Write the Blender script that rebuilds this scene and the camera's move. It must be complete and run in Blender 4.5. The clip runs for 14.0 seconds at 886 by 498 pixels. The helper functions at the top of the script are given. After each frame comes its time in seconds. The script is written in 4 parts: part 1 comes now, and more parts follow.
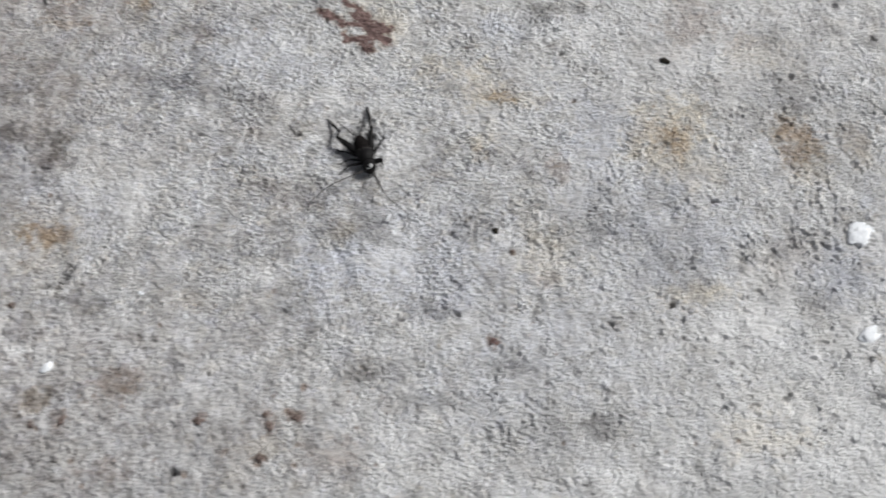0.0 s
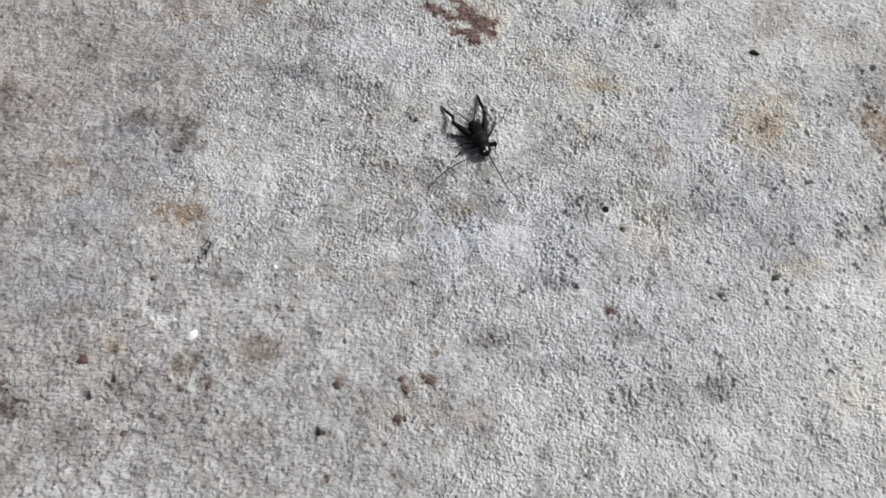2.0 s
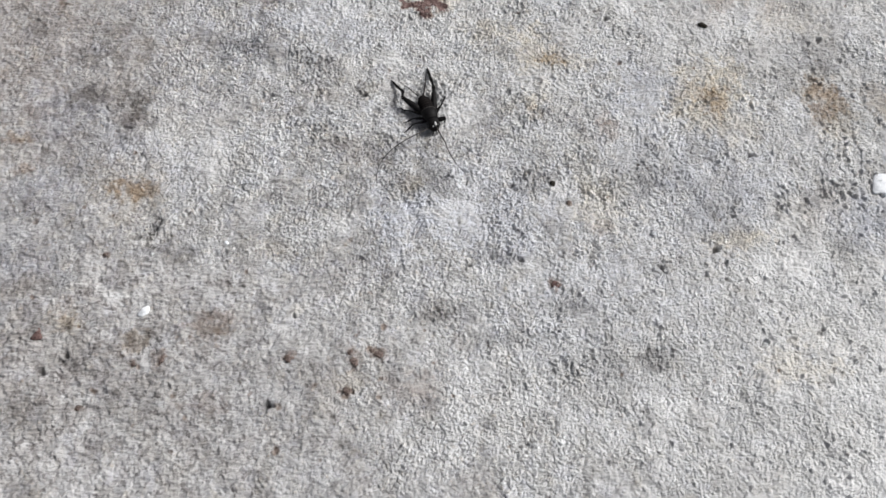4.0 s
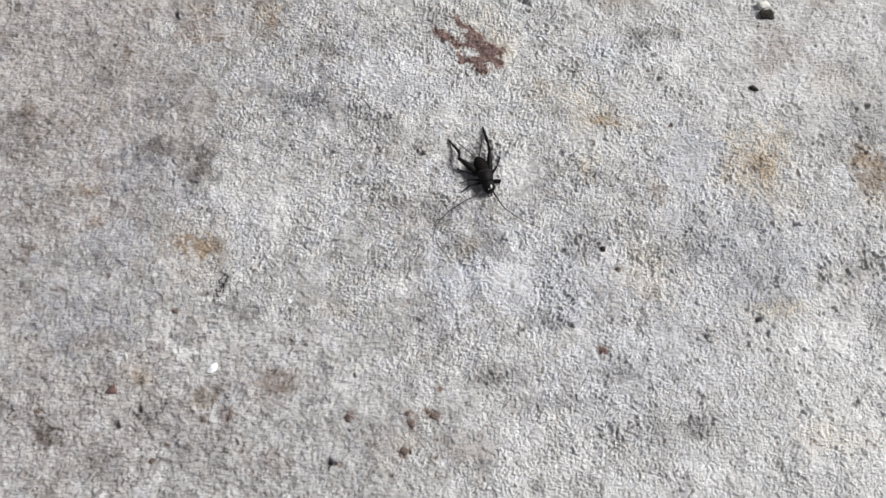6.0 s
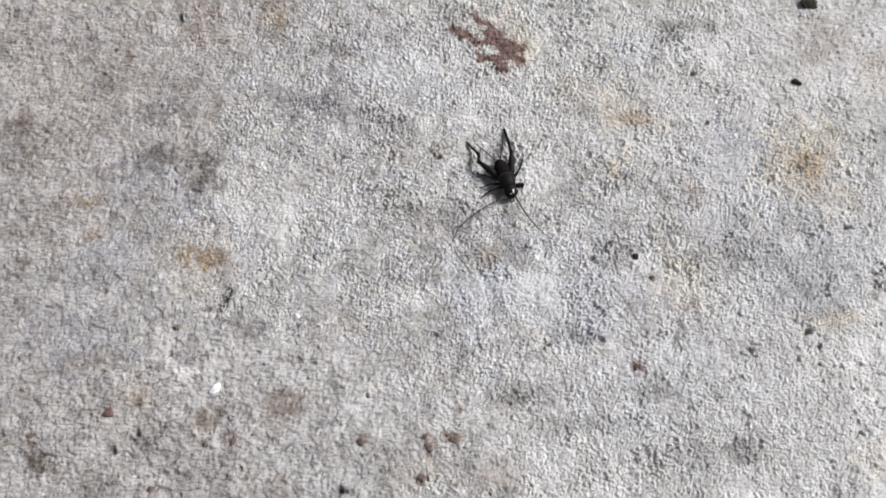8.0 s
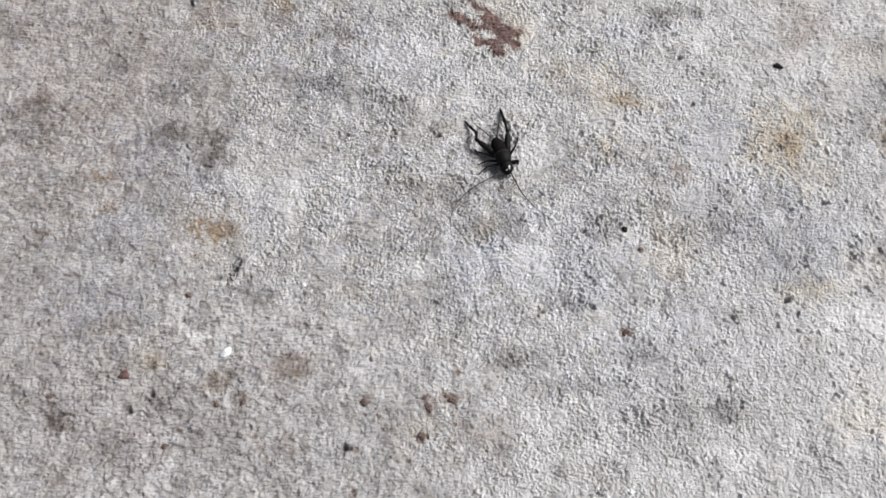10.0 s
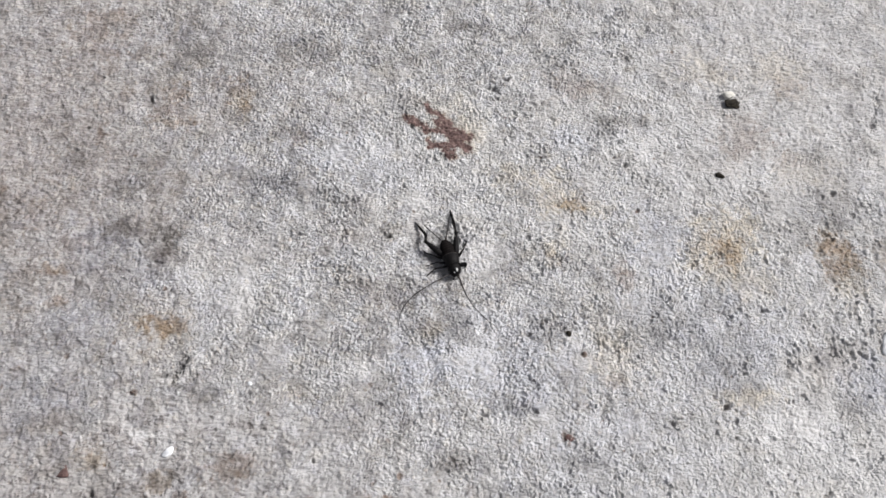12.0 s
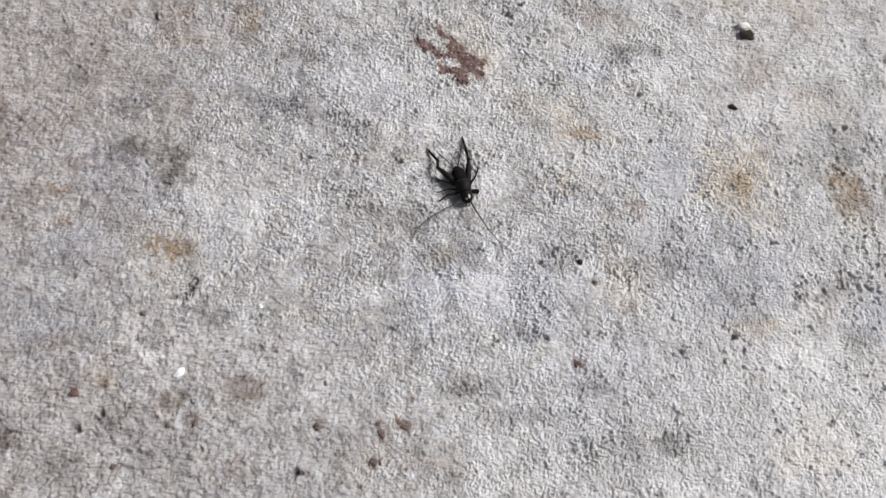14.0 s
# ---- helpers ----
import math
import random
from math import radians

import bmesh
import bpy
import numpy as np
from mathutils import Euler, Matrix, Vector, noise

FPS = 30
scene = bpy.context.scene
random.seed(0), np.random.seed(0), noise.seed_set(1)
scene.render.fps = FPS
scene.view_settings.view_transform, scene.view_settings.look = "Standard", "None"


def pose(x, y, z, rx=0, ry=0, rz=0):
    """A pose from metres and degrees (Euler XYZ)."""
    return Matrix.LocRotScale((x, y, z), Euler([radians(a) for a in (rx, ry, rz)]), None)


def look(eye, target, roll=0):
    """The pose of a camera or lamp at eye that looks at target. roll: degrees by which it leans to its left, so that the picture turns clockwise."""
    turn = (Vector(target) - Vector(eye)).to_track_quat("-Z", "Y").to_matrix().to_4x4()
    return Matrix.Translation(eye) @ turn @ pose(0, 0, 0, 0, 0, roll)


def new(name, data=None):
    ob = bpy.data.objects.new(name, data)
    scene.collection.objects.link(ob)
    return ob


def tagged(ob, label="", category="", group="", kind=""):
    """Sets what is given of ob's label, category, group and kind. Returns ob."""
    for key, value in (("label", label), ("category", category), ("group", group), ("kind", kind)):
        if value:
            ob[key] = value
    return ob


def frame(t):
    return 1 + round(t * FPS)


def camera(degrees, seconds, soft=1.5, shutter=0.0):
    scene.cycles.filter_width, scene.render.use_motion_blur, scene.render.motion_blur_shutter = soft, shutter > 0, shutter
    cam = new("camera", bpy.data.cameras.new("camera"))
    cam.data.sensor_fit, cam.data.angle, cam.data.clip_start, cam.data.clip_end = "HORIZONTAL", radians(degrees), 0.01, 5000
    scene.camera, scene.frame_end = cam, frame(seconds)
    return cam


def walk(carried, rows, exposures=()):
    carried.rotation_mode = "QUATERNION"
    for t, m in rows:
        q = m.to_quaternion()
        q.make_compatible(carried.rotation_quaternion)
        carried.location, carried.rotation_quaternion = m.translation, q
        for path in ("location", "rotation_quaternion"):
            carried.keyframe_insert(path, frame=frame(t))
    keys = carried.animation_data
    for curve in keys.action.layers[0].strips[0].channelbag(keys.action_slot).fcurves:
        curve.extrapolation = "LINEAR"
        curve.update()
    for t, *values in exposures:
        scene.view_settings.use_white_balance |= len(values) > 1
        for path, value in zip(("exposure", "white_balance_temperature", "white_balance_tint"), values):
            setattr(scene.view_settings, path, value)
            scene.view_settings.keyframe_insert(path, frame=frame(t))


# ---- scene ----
MM = 0.001

# ---------------------------------------------------------------- camera
cam = camera(53.0, 14.0, soft=1.6, shutter=0.3)
PATH = [
    (0, 0.0268, 0.0150, 0.2206, 23.69, 0.18, 0.39),
    (0.2, 0.0065, 0.0118, 0.2259, 24.35, -0.12, -0.11),
    (0.3, -0.0024, 0.0127, 0.2326, 24.36, -0.51, -0.20),
    (0.5, -0.0116, 0.0141, 0.2345, 22.02, -1.12, -0.53),
    (0.7, -0.0114, 0.0009, 0.2388, 22.52, -2.10, -1.92),
    (1, -0.0051, 0.0014, 0.2441, 23.89, -1.60, -1.56),
    (1.2, -0.0044, -0.0027, 0.2406, 24.35, -1.50, -0.97),
    (1.5, -0.0052, -0.0043, 0.2479, 25.30, -1.25, -0.26),
    (1.8, -0.0078, -0.0025, 0.2351, 24.29, -0.65, 0.07),
    (2, -0.0093, -0.0011, 0.2302, 24.61, -0.49, 0.10),
    (2.2, -0.0104, -0.0024, 0.2296, 24.75, -0.40, 0.23),
    (2.5, -0.0059, 0.0014, 0.2339, 25.16, -0.60, 0.37),
    (2.7, -0.0079, -0.0009, 0.2340, 25.40, -0.83, 0.22),
    (3, -0.0074, -0.0022, 0.2352, 25.16, -1.01, -0.39),
    (3.2, 0.0022, -0.0045, 0.2355, 24.86, -1.46, -0.81),
    (5.3, -0.0093, 0.0360, 0.2610, 16.68, -0.78, 0.98),
    (5.5, -0.0131, 0.0402, 0.2689, 16.87, -1.19, 1.32),
    (5.7, -0.0173, 0.0389, 0.2666, 17.12, -1.51, 1.34),
    (6, -0.0132, 0.0349, 0.2592, 17.35, -1.21, 0.98),
    (6.2, -0.0155, 0.0358, 0.2587, 17.97, -1.21, 0.71),
    (6.4, -0.0128, 0.0340, 0.2578, 18.69, -1.05, 0.30),
    (6.5, -0.0124, 0.0355, 0.2575, 18.32, -1.06, 0.31),
    (6.8, -0.0039, 0.0299, 0.2516, 17.68, -1.00, -0.47),
    (7, -0.0038, 0.0215, 0.2503, 17.24, -1.35, -0.95),
    (7.2, -0.0052, 0.0249, 0.2529, 19.07, -1.34, -0.70),
    (7.5, -0.0099, 0.0276, 0.2476, 21.09, -0.09, 0.11),
    (7.7, -0.0108, 0.0364, 0.2436, 20.78, 0.29, 0.65),
    (8, -0.0090, 0.0364, 0.2395, 19.00, 1.00, 0.99),
    (8.2, -0.0086, 0.0290, 0.2362, 18.52, 1.45, 0.98),
    (10.3, -0.0107, 0.0243, 0.2503, 19.30, 0.39, 1.11),
    (10.5, -0.0054, 0.0296, 0.2476, 20.55, 0.11, 1.60),
    (10.8, -0.0065, 0.0387, 0.2544, 22.07, -1.33, 1.91),
    (11, -0.0103, 0.0392, 0.2497, 21.10, -1.91, 1.94),
    (11.3, -0.0162, 0.0405, 0.2456, 21.09, -2.04, 1.79),
    (11.5, -0.0099, 0.0371, 0.2447, 21.08, -1.97, 1.47),
    (11.8, -0.0053, 0.0376, 0.2532, 20.72, -2.83, 0.95),
    (12, -0.0020, 0.0338, 0.2576, 23.08, -1.30, 1.52),
    (12.2, -0.0039, 0.0429, 0.2531, 22.32, -1.92, 1.50),
    (12.4, 0.0083, 0.0370, 0.2548, 22.17, -2.66, 0.65),
    (12.5, 0.0117, 0.0404, 0.2511, 20.98, -2.09, 0.55),
    (12.7, 0.0052, 0.0351, 0.2462, 22.09, -1.64, 0.89),
    (13, -0.0051, 0.0396, 0.2466, 21.21, -2.29, 0.94),
    (13.3, -0.0031, 0.0378, 0.2488, 19.86, -2.02, 1.22),
    (13.5, -0.0029, 0.0378, 0.2504, 19.58, -1.33, 1.91),
    (14, -0.0126, 0.0299, 0.2540, 19.26, -3.08, 1.92),
]
EXPOSURES = [
    (0, -0.05, 6380, 10),
    (0.5, -0.04, 6380, 10),
    (1.5, 0.01, 6400, 10),
    (2.5, 0.04, 6400, 10),
    (3.2, 0.06, 6400, 10.5),
    (5.5, 0.115, 6450, 11),
    (6, 0.185, 6450, 11),
    (6.5, 0.115, 6450, 11.5),
    (7, 0.195, 6480, 12),
    (7.5, 0.175, 6480, 12),
    (8, 0.195, 6480, 12),
    (10.5, 0.145, 6480, 12.5),
    (11, 0.155, 6480, 13),
    (11.5, 0.125, 6480, 13),
    (12, 0.135, 6480, 13),
    (12.5, 0.115, 6480, 13),
    (13, 0.105, 6480, 13),
    (13.5, 0.085, 6480, 13),
    (14, 0.135, 6480, 13),
]
walk(cam, [(t, pose(*row)) for t, *row in PATH], EXPOSURES)

# ---------------------------------------------------------------- light
SUN_ELEVATION, SUN_AZIMUTH = 43, 22  # degrees; azimuth is counted from +x towards +y
world = bpy.data.worlds.new("overcast_sky")
scene.world = world
world.use_nodes = True
wn = world.node_tree.nodes
sky = wn.new("ShaderNodeTexSky")
sky.sky_type = "NISHITA"
sky.sun_disc = False
sky.sun_elevation = radians(SUN_ELEVATION)
sky.sun_rotation = radians(90 - SUN_AZIMUTH)
sky.air_density, sky.dust_density, sky.ozone_density = 1.0, 4.0, 1.0
cloud = wn.new("ShaderNodeHueSaturation")  # cloud takes most of the blue out of the sky
cloud.inputs["Saturation"].default_value = 0.4
world.node_tree.links.new(sky.outputs[0], cloud.inputs["Color"])
world.node_tree.links.new(cloud.outputs[0], wn["Background"].inputs["Color"])
wn["Background"].inputs["Strength"].default_value = 0.058

sun_data = bpy.data.lights.new("sun", "SUN")
sun_data.energy, sun_data.angle, sun_data.color = 3.37, radians(17), (1.0, 0.995, 0.975)
sun = new("sun", sun_data)
a, e = radians(SUN_AZIMUTH), radians(SUN_ELEVATION)
sun.matrix_world = look((math.cos(a) * math.cos(e) * 5, math.sin(a) * math.cos(e) * 5, math.sin(e) * 5), (0, 0, 0))


# ---------------------------------------------------------------- material tools
class Graph:
    """A short way to write node materials."""

    def __init__(self, name, roughness=0.9, specular=0.3):
        self.mat = bpy.data.materials.new(name)
        self.mat.use_nodes = True
        self.tree = self.mat.node_tree
        self.bsdf = self.tree.nodes["Principled BSDF"]
        self.bsdf.inputs["Roughness"].default_value = roughness
        self.bsdf.inputs["Specular IOR Level"].default_value = specular
        self.at = self.tree.nodes.new("ShaderNodeTexCoord").outputs["Object"]

    def put(self, value, socket):
        if isinstance(value, bpy.types.NodeSocket):
            self.tree.links.new(value, socket)
        else:
            socket.default_value = value

    def noise(self, size, detail=3.0, rough=0.55, warp=0.0):
        n = self.tree.nodes.new("ShaderNodeTexNoise")
        n.inputs["Scale"].default_value = 1 / size
        n.inputs["Detail"].default_value = detail
        n.inputs["Roughness"].default_value = rough
        n.inputs["Distortion"].default_value = warp
        self.tree.links.new(self.at, n.inputs["Vector"])
        return n.outputs["Fac"]

    def cells(self, size, jitter=1.0):
        n = self.tree.nodes.new("ShaderNodeTexVoronoi")
        n.inputs["Scale"].default_value = 1 / size
        n.inputs["Randomness"].default_value = jitter
        self.tree.links.new(self.at, n.inputs["Vector"])
        split = self.tree.nodes.new("ShaderNodeSeparateColor")
        self.tree.links.new(n.outputs["Color"], split.inputs[0])
        return split.outputs[0], n.outputs["Distance"]

    def math(self, kind, a, b=0.0, clamp=False):
        n = self.tree.nodes.new("ShaderNodeMath")
        n.operation, n.use_clamp = kind, clamp
        self.put(a, n.inputs[0])
        self.put(b, n.inputs[1])
        return n.outputs[0]

    def ramp(self, value, lo, hi, to_lo=0.0, to_hi=1.0):
        n = self.tree.nodes.new("ShaderNodeMapRange")
        n.interpolation_type = "SMOOTHSTEP"
        self.put(value, n.inputs["Value"])
        for socket, number in zip(("From Min", "From Max", "To Min", "To Max"), (lo, hi, to_lo, to_hi)):
            n.inputs[socket].default_value = number
        return n.outputs[0]

    def mix(self, fac, a, b, kind="MIX"):
        n = self.tree.nodes.new("ShaderNodeMix")
        n.data_type, n.blend_type = "RGBA", kind
        self.put(fac, n.inputs["Factor"])
        self.put(a if isinstance(a, bpy.types.NodeSocket) else (*a, 1), n.inputs[6])
        self.put(b if isinstance(b, bpy.types.NodeSocket) else (*b, 1), n.inputs[7])
        return n.outputs[2]

    def attribute(self, name):
        n = self.tree.nodes.new("ShaderNodeAttribute")
        n.attribute_name = name
        split = self.tree.nodes.new("ShaderNodeSeparateColor")
        self.tree.links.new(n.outputs["Color"], split.inputs[0])
        return split.outputs

    def factor(self, name):
        n = self.tree.nodes.new("ShaderNodeAttribute")
        n.attribute_name = name
        return n.outputs["Fac"]

    def bump(self, height, distance, strength=1.0):
        n = self.tree.nodes.new("ShaderNodeBump")
        n.inputs["Strength"].default_value = strength
        n.inputs["Distance"].default_value = distance
        self.tree.links.new(height, n.inputs["Height"])
        self.tree.links.new(n.outputs[0], self.bsdf.inputs["Normal"])

    def done(self, color):
        self.put(color if isinstance(color, bpy.types.NodeSocket) else (*color, 1), self.bsdf.inputs["Base Color"])
        return self.mat


def concrete_material():
    m = Graph("weathered_concrete", 0.92, 0.25)
    patch = m.ramp(m.noise(0.022, 4, 0.6, 0.4), 0.3, 0.7)
    tone = m.mix(patch, (0.59, 0.59, 0.593), (0.73, 0.729, 0.73))
    tone = m.mix(m.ramp(m.noise(0.013, 4, 0.6, 0.5), 0.52, 0.70, 0, 0.3), tone, (0.60, 0.555, 0.495))
    tone = m.mix(m.ramp(m.noise(0.017, 4, 0.6, 0.5), 0.54, 0.70, 0, 0.3), tone, (0.47, 0.475, 0.515))
    tone = m.mix(m.ramp(m.noise(0.0085, 4, 0.65, 0.5), 0.50, 0.64, 0, 0.6), tone, (0.70, 0.695, 0.69))
    tone = m.mix(m.ramp(m.noise(0.0065, 4, 0.65, 0.5), 0.52, 0.66, 0, 0.55), tone, (0.32, 0.308, 0.302))
    # darker between the bare grains
    tone = m.mix(m.math("MULTIPLY", m.factor("grain_gaps"), 0.6), tone, (0.20, 0.197, 0.195))
    # sand grains of different greys and browns
    grain = m.factor("grain")
    tone = m.mix(0.45, tone, m.mix(grain, (0.26, 0.258, 0.256), (0.76, 0.752, 0.74)), "OVERLAY")
    tone = m.mix(m.ramp(grain, 0.88, 0.92, 0, 0.4), tone, (0.86, 0.895, 0.885))
    tone = m.mix(m.ramp(grain, 0.06, 0.09, 0.5, 0), tone, (0.19, 0.18, 0.175))
    tone = m.mix(m.math("MULTIPLY", m.ramp(grain, 0.60, 0.63), m.ramp(grain, 0.66, 0.69, 0.45, 0)), tone, (0.52, 0.43, 0.33))
    tone = m.mix(m.math("MULTIPLY", m.ramp(grain, 0.30, 0.33), m.ramp(grain, 0.37, 0.40, 0.45, 0)), tone, (0.47, 0.47, 0.55))
    # cement dust and fine dirt
    tone = m.mix(m.ramp(m.noise(0.0031, 3, 0.6), 0.56, 0.72, 0, 0.45), tone, (0.80, 0.795, 0.785))
    tone = m.mix(m.ramp(m.noise(0.0011, 2, 0.6), 0.58, 0.72, 0, 0.35), tone, (0.84, 0.835, 0.825))
    gap = m.ramp(m.noise(0.0021, 4, 0.7, 0.8), 0.57, 0.67)
    tone = m.mix(m.math("MULTIPLY", gap, m.ramp(m.noise(0.019, 3, 0.6), 0.35, 0.65, 0.1, 0.45)), tone, (0.19, 0.185, 0.18))
    tone = m.mix(m.ramp(m.noise(0.0052, 3, 0.6), 0.52, 0.66, 0, 0.35), tone, (0.60, 0.60, 0.66))
    tone = m.mix(m.ramp(m.noise(0.0061, 3, 0.6, 0.3), 0.54, 0.68, 0, 0.35), tone, (0.66, 0.62, 0.54))
    # where the cement skin is left: small warm and grey clouds, dark flecks
    skin = m.factor("skin")
    for size, detail, warp, low, high, share, colour in (
        (0.0110, 4, 0.4, 0.49, 0.60, 0.4, (0.40, 0.378, 0.36)),
        (0.0085, 4, 0.4, 0.50, 0.60, 0.35, (0.66, 0.655, 0.655)),
        (0.0044, 3, 0.15, 0.50, 0.62, 0.5, (0.36, 0.345, 0.345)),
        (0.0036, 3, 0.15, 0.52, 0.62, 0.45, (0.62, 0.615, 0.61)),
        (0.0022, 2, 0.1, 0.60, 0.64, 0.65, (0.22, 0.205, 0.20)),
        (0.0014, 2, 0.1, 0.66, 0.70, 0.6, (0.80, 0.79, 0.78)),
    ):
        tone = m.mix(m.math("MULTIPLY", skin, m.ramp(m.noise(size, detail, 0.65, warp), low, high, 0, share)), tone, colour)
    tone = m.mix(m.math("MULTIPLY", skin, 0.7), tone, (0.85, 0.838, 0.832), "MULTIPLY")
    # broad clouds of cleaner and dirtier cement
    for size, colour, share in ((0.0095, (0.76, 0.745, 0.73), 0.75), (0.0062, (0.81, 0.82, 0.84), 0.7), (0.016, (0.84, 0.825, 0.795), 0.7)):
        tone = m.mix(m.ramp(m.noise(size, 6, 0.62, 0.8), 0.48, 0.60, 0, share), tone, colour, "MULTIPLY")
    # stains, broken up by the grain
    mottle = m.ramp(m.noise(0.0035, 4, 0.65), 0.30, 0.66, 0.6, 1.35)
    speck = m.ramp(m.noise(0.0012, 2, 0.5), 0.35, 0.65, 0.85, 1.1)
    broken = m.math("MULTIPLY", mottle, speck)
    first, second = m.attribute("stain_a"), m.attribute("stain_b")
    tone = m.mix(m.math("MULTIPLY", second[2], broken, True), tone, (0.80, 0.796, 0.785))
    # films that tint what lies under them
    for mask, tint in (
        (second[1], (0.88, 0.905, 0.985)),
        (second[0], (0.40, 0.39, 0.385)),
        (first[1], (0.985, 0.915, 0.795)),
        (first[0], (0.75, 0.642, 0.52)),
        (first[2], (0.52, 0.43, 0.375)),
    ):
        tone = m.mix(m.math("MULTIPLY", mask, broken, True), tone, tint, "MULTIPLY")
    facet = m.math("MULTIPLY", m.cells(0.00085)[1], m.ramp(skin, 0, 0.8, -0.6, 0.0))
    m.bump(m.math("ADD", facet, m.math("MULTIPLY", m.noise(0.0006, 3, 0.65), m.ramp(skin, 0, 1, 0.9, 0.5))), 0.00065, 1.0)
    return m.done(tone)


def plain_material(name, low, high, size, roughness, specular=0.4, relief=0.0):
    m = Graph(name, roughness, specular)
    tone = m.mix(m.ramp(m.noise(size, 4, 0.6), 0.3, 0.7), low, high)
    tone = m.mix(m.ramp(m.noise(size * 0.25, 2), 0.5, 0.75, 0, 0.4), tone, low)
    if relief:
        m.bump(m.noise(size * 0.4, 3), relief)
    return m.done(tone)


CONCRETE = concrete_material()
CHITIN = plain_material("black_chitin", (0.0045, 0.004, 0.0045), (0.010, 0.009, 0.009), 0.0012, 0.6, 0.15, 0.00008)
CHITIN_DULL = plain_material("dull_brown_black_chitin", (0.004, 0.0034, 0.0034), (0.012, 0.009, 0.0085), 0.0006, 0.75, 0.1, 0.0001)
HAIR = plain_material("dark_antenna", (0.020, 0.017, 0.015), (0.05, 0.043, 0.038), 0.0012, 0.6, 0.3)
EYE = plain_material("glossy_black_eye", (0.004, 0.004, 0.005), (0.008, 0.008, 0.009), 0.0005, 0.12, 0.6)
PALE_FACE = plain_material("pale_face_spots", (0.62, 0.61, 0.60), (0.82, 0.81, 0.80), 0.0006, 0.35, 0.5)
SEAM = plain_material("grey_brown_seam", (0.03, 0.027, 0.025), (0.065, 0.058, 0.054), 0.0008, 0.6, 0.3)
WHITE_CHIP = plain_material("white_lime", (0.78, 0.80, 0.82), (0.90, 0.91, 0.92), 0.0015, 0.7, 0.4, 0.0002)
CREAM_STONE = plain_material("cream_stone", (0.62, 0.60, 0.54), (0.80, 0.78, 0.72), 0.001, 0.75, 0.4, 0.0002)
RED_BROWN = plain_material("red_brown_grit", (0.135, 0.1, 0.088), (0.265, 0.205, 0.18), 0.0008, 0.95, 0.15, 0.0006)
DARK_CRUMB = plain_material("black_brown_crumb", (0.018, 0.016, 0.012), (0.05, 0.042, 0.032), 0.0010, 0.85, 0.25, 0.0004)
BRICK = plain_material("dark_red_brick", (0.10, 0.062, 0.057), (0.20, 0.128, 0.115), 0.0009, 0.9, 0.2, 0.0004)
RED_PAINT = plain_material("old_red_oxide_paint", (0.095, 0.060, 0.055), (0.225, 0.150, 0.136), 0.0016, 0.8, 0.3, 0.0002)
GREY_SKIN = plain_material("dusty_grey_skin", (0.24, 0.232, 0.22), (0.44, 0.43, 0.41), 0.0014, 0.5, 0.4, 0.0001)

# ---------------------------------------------------------------- ground
STEP = 0.24  # mm between the points of the finely worked part
X0, X1, Y0, Y1 = -168.0, 181.0, 22.0, 253.0
GX, GY = np.arange(X0, X1 + 0.01, STEP), np.arange(Y0, Y1 + 0.01, STEP)
NX, NY = len(GX), len(GY)
rng = np.random.default_rng(7)
FX, FY = np.fft.rfftfreq(NX, STEP)[None, :], np.fft.fftfreq(NY, STEP)[:, None]


def band(size, spread=0.45, stretch=1.0, turn=0.0):
    """Smooth random relief whose bumps are about `size` mm apart, of unit strength, drawn out along the direction turn."""
    c, s = math.cos(radians(turn)), math.sin(radians(turn))
    freq = np.hypot((c * FX + s * FY) * stretch, (c * FY - s * FX) / stretch) + 1e-9
    wave = np.fft.rfft2(rng.standard_normal((NY, NX)))
    out = np.fft.irfft2(wave * np.exp(-0.5 * (np.log(freq * size) / spread) ** 2) / np.sqrt(freq), (NY, NX))
    return (out - out.mean()) / out.std()


def step(value, lo, hi):
    """0 below lo, 1 above hi, smooth between them."""
    v = np.clip((value - lo) / (hi - lo), 0, 1)
    return v * v * (3 - 2 * v)


WARP_X, WARP_Y = band(9, 0.7), band(9, 0.7)
WIDE_X, WIDE_Y = band(26, 0.6), band(26, 0.6)
FRAY = band(3.0, 0.7)
WOBBLE_X, WOBBLE_Y = band(1.6, 0.5), band(1.6, 0.5)


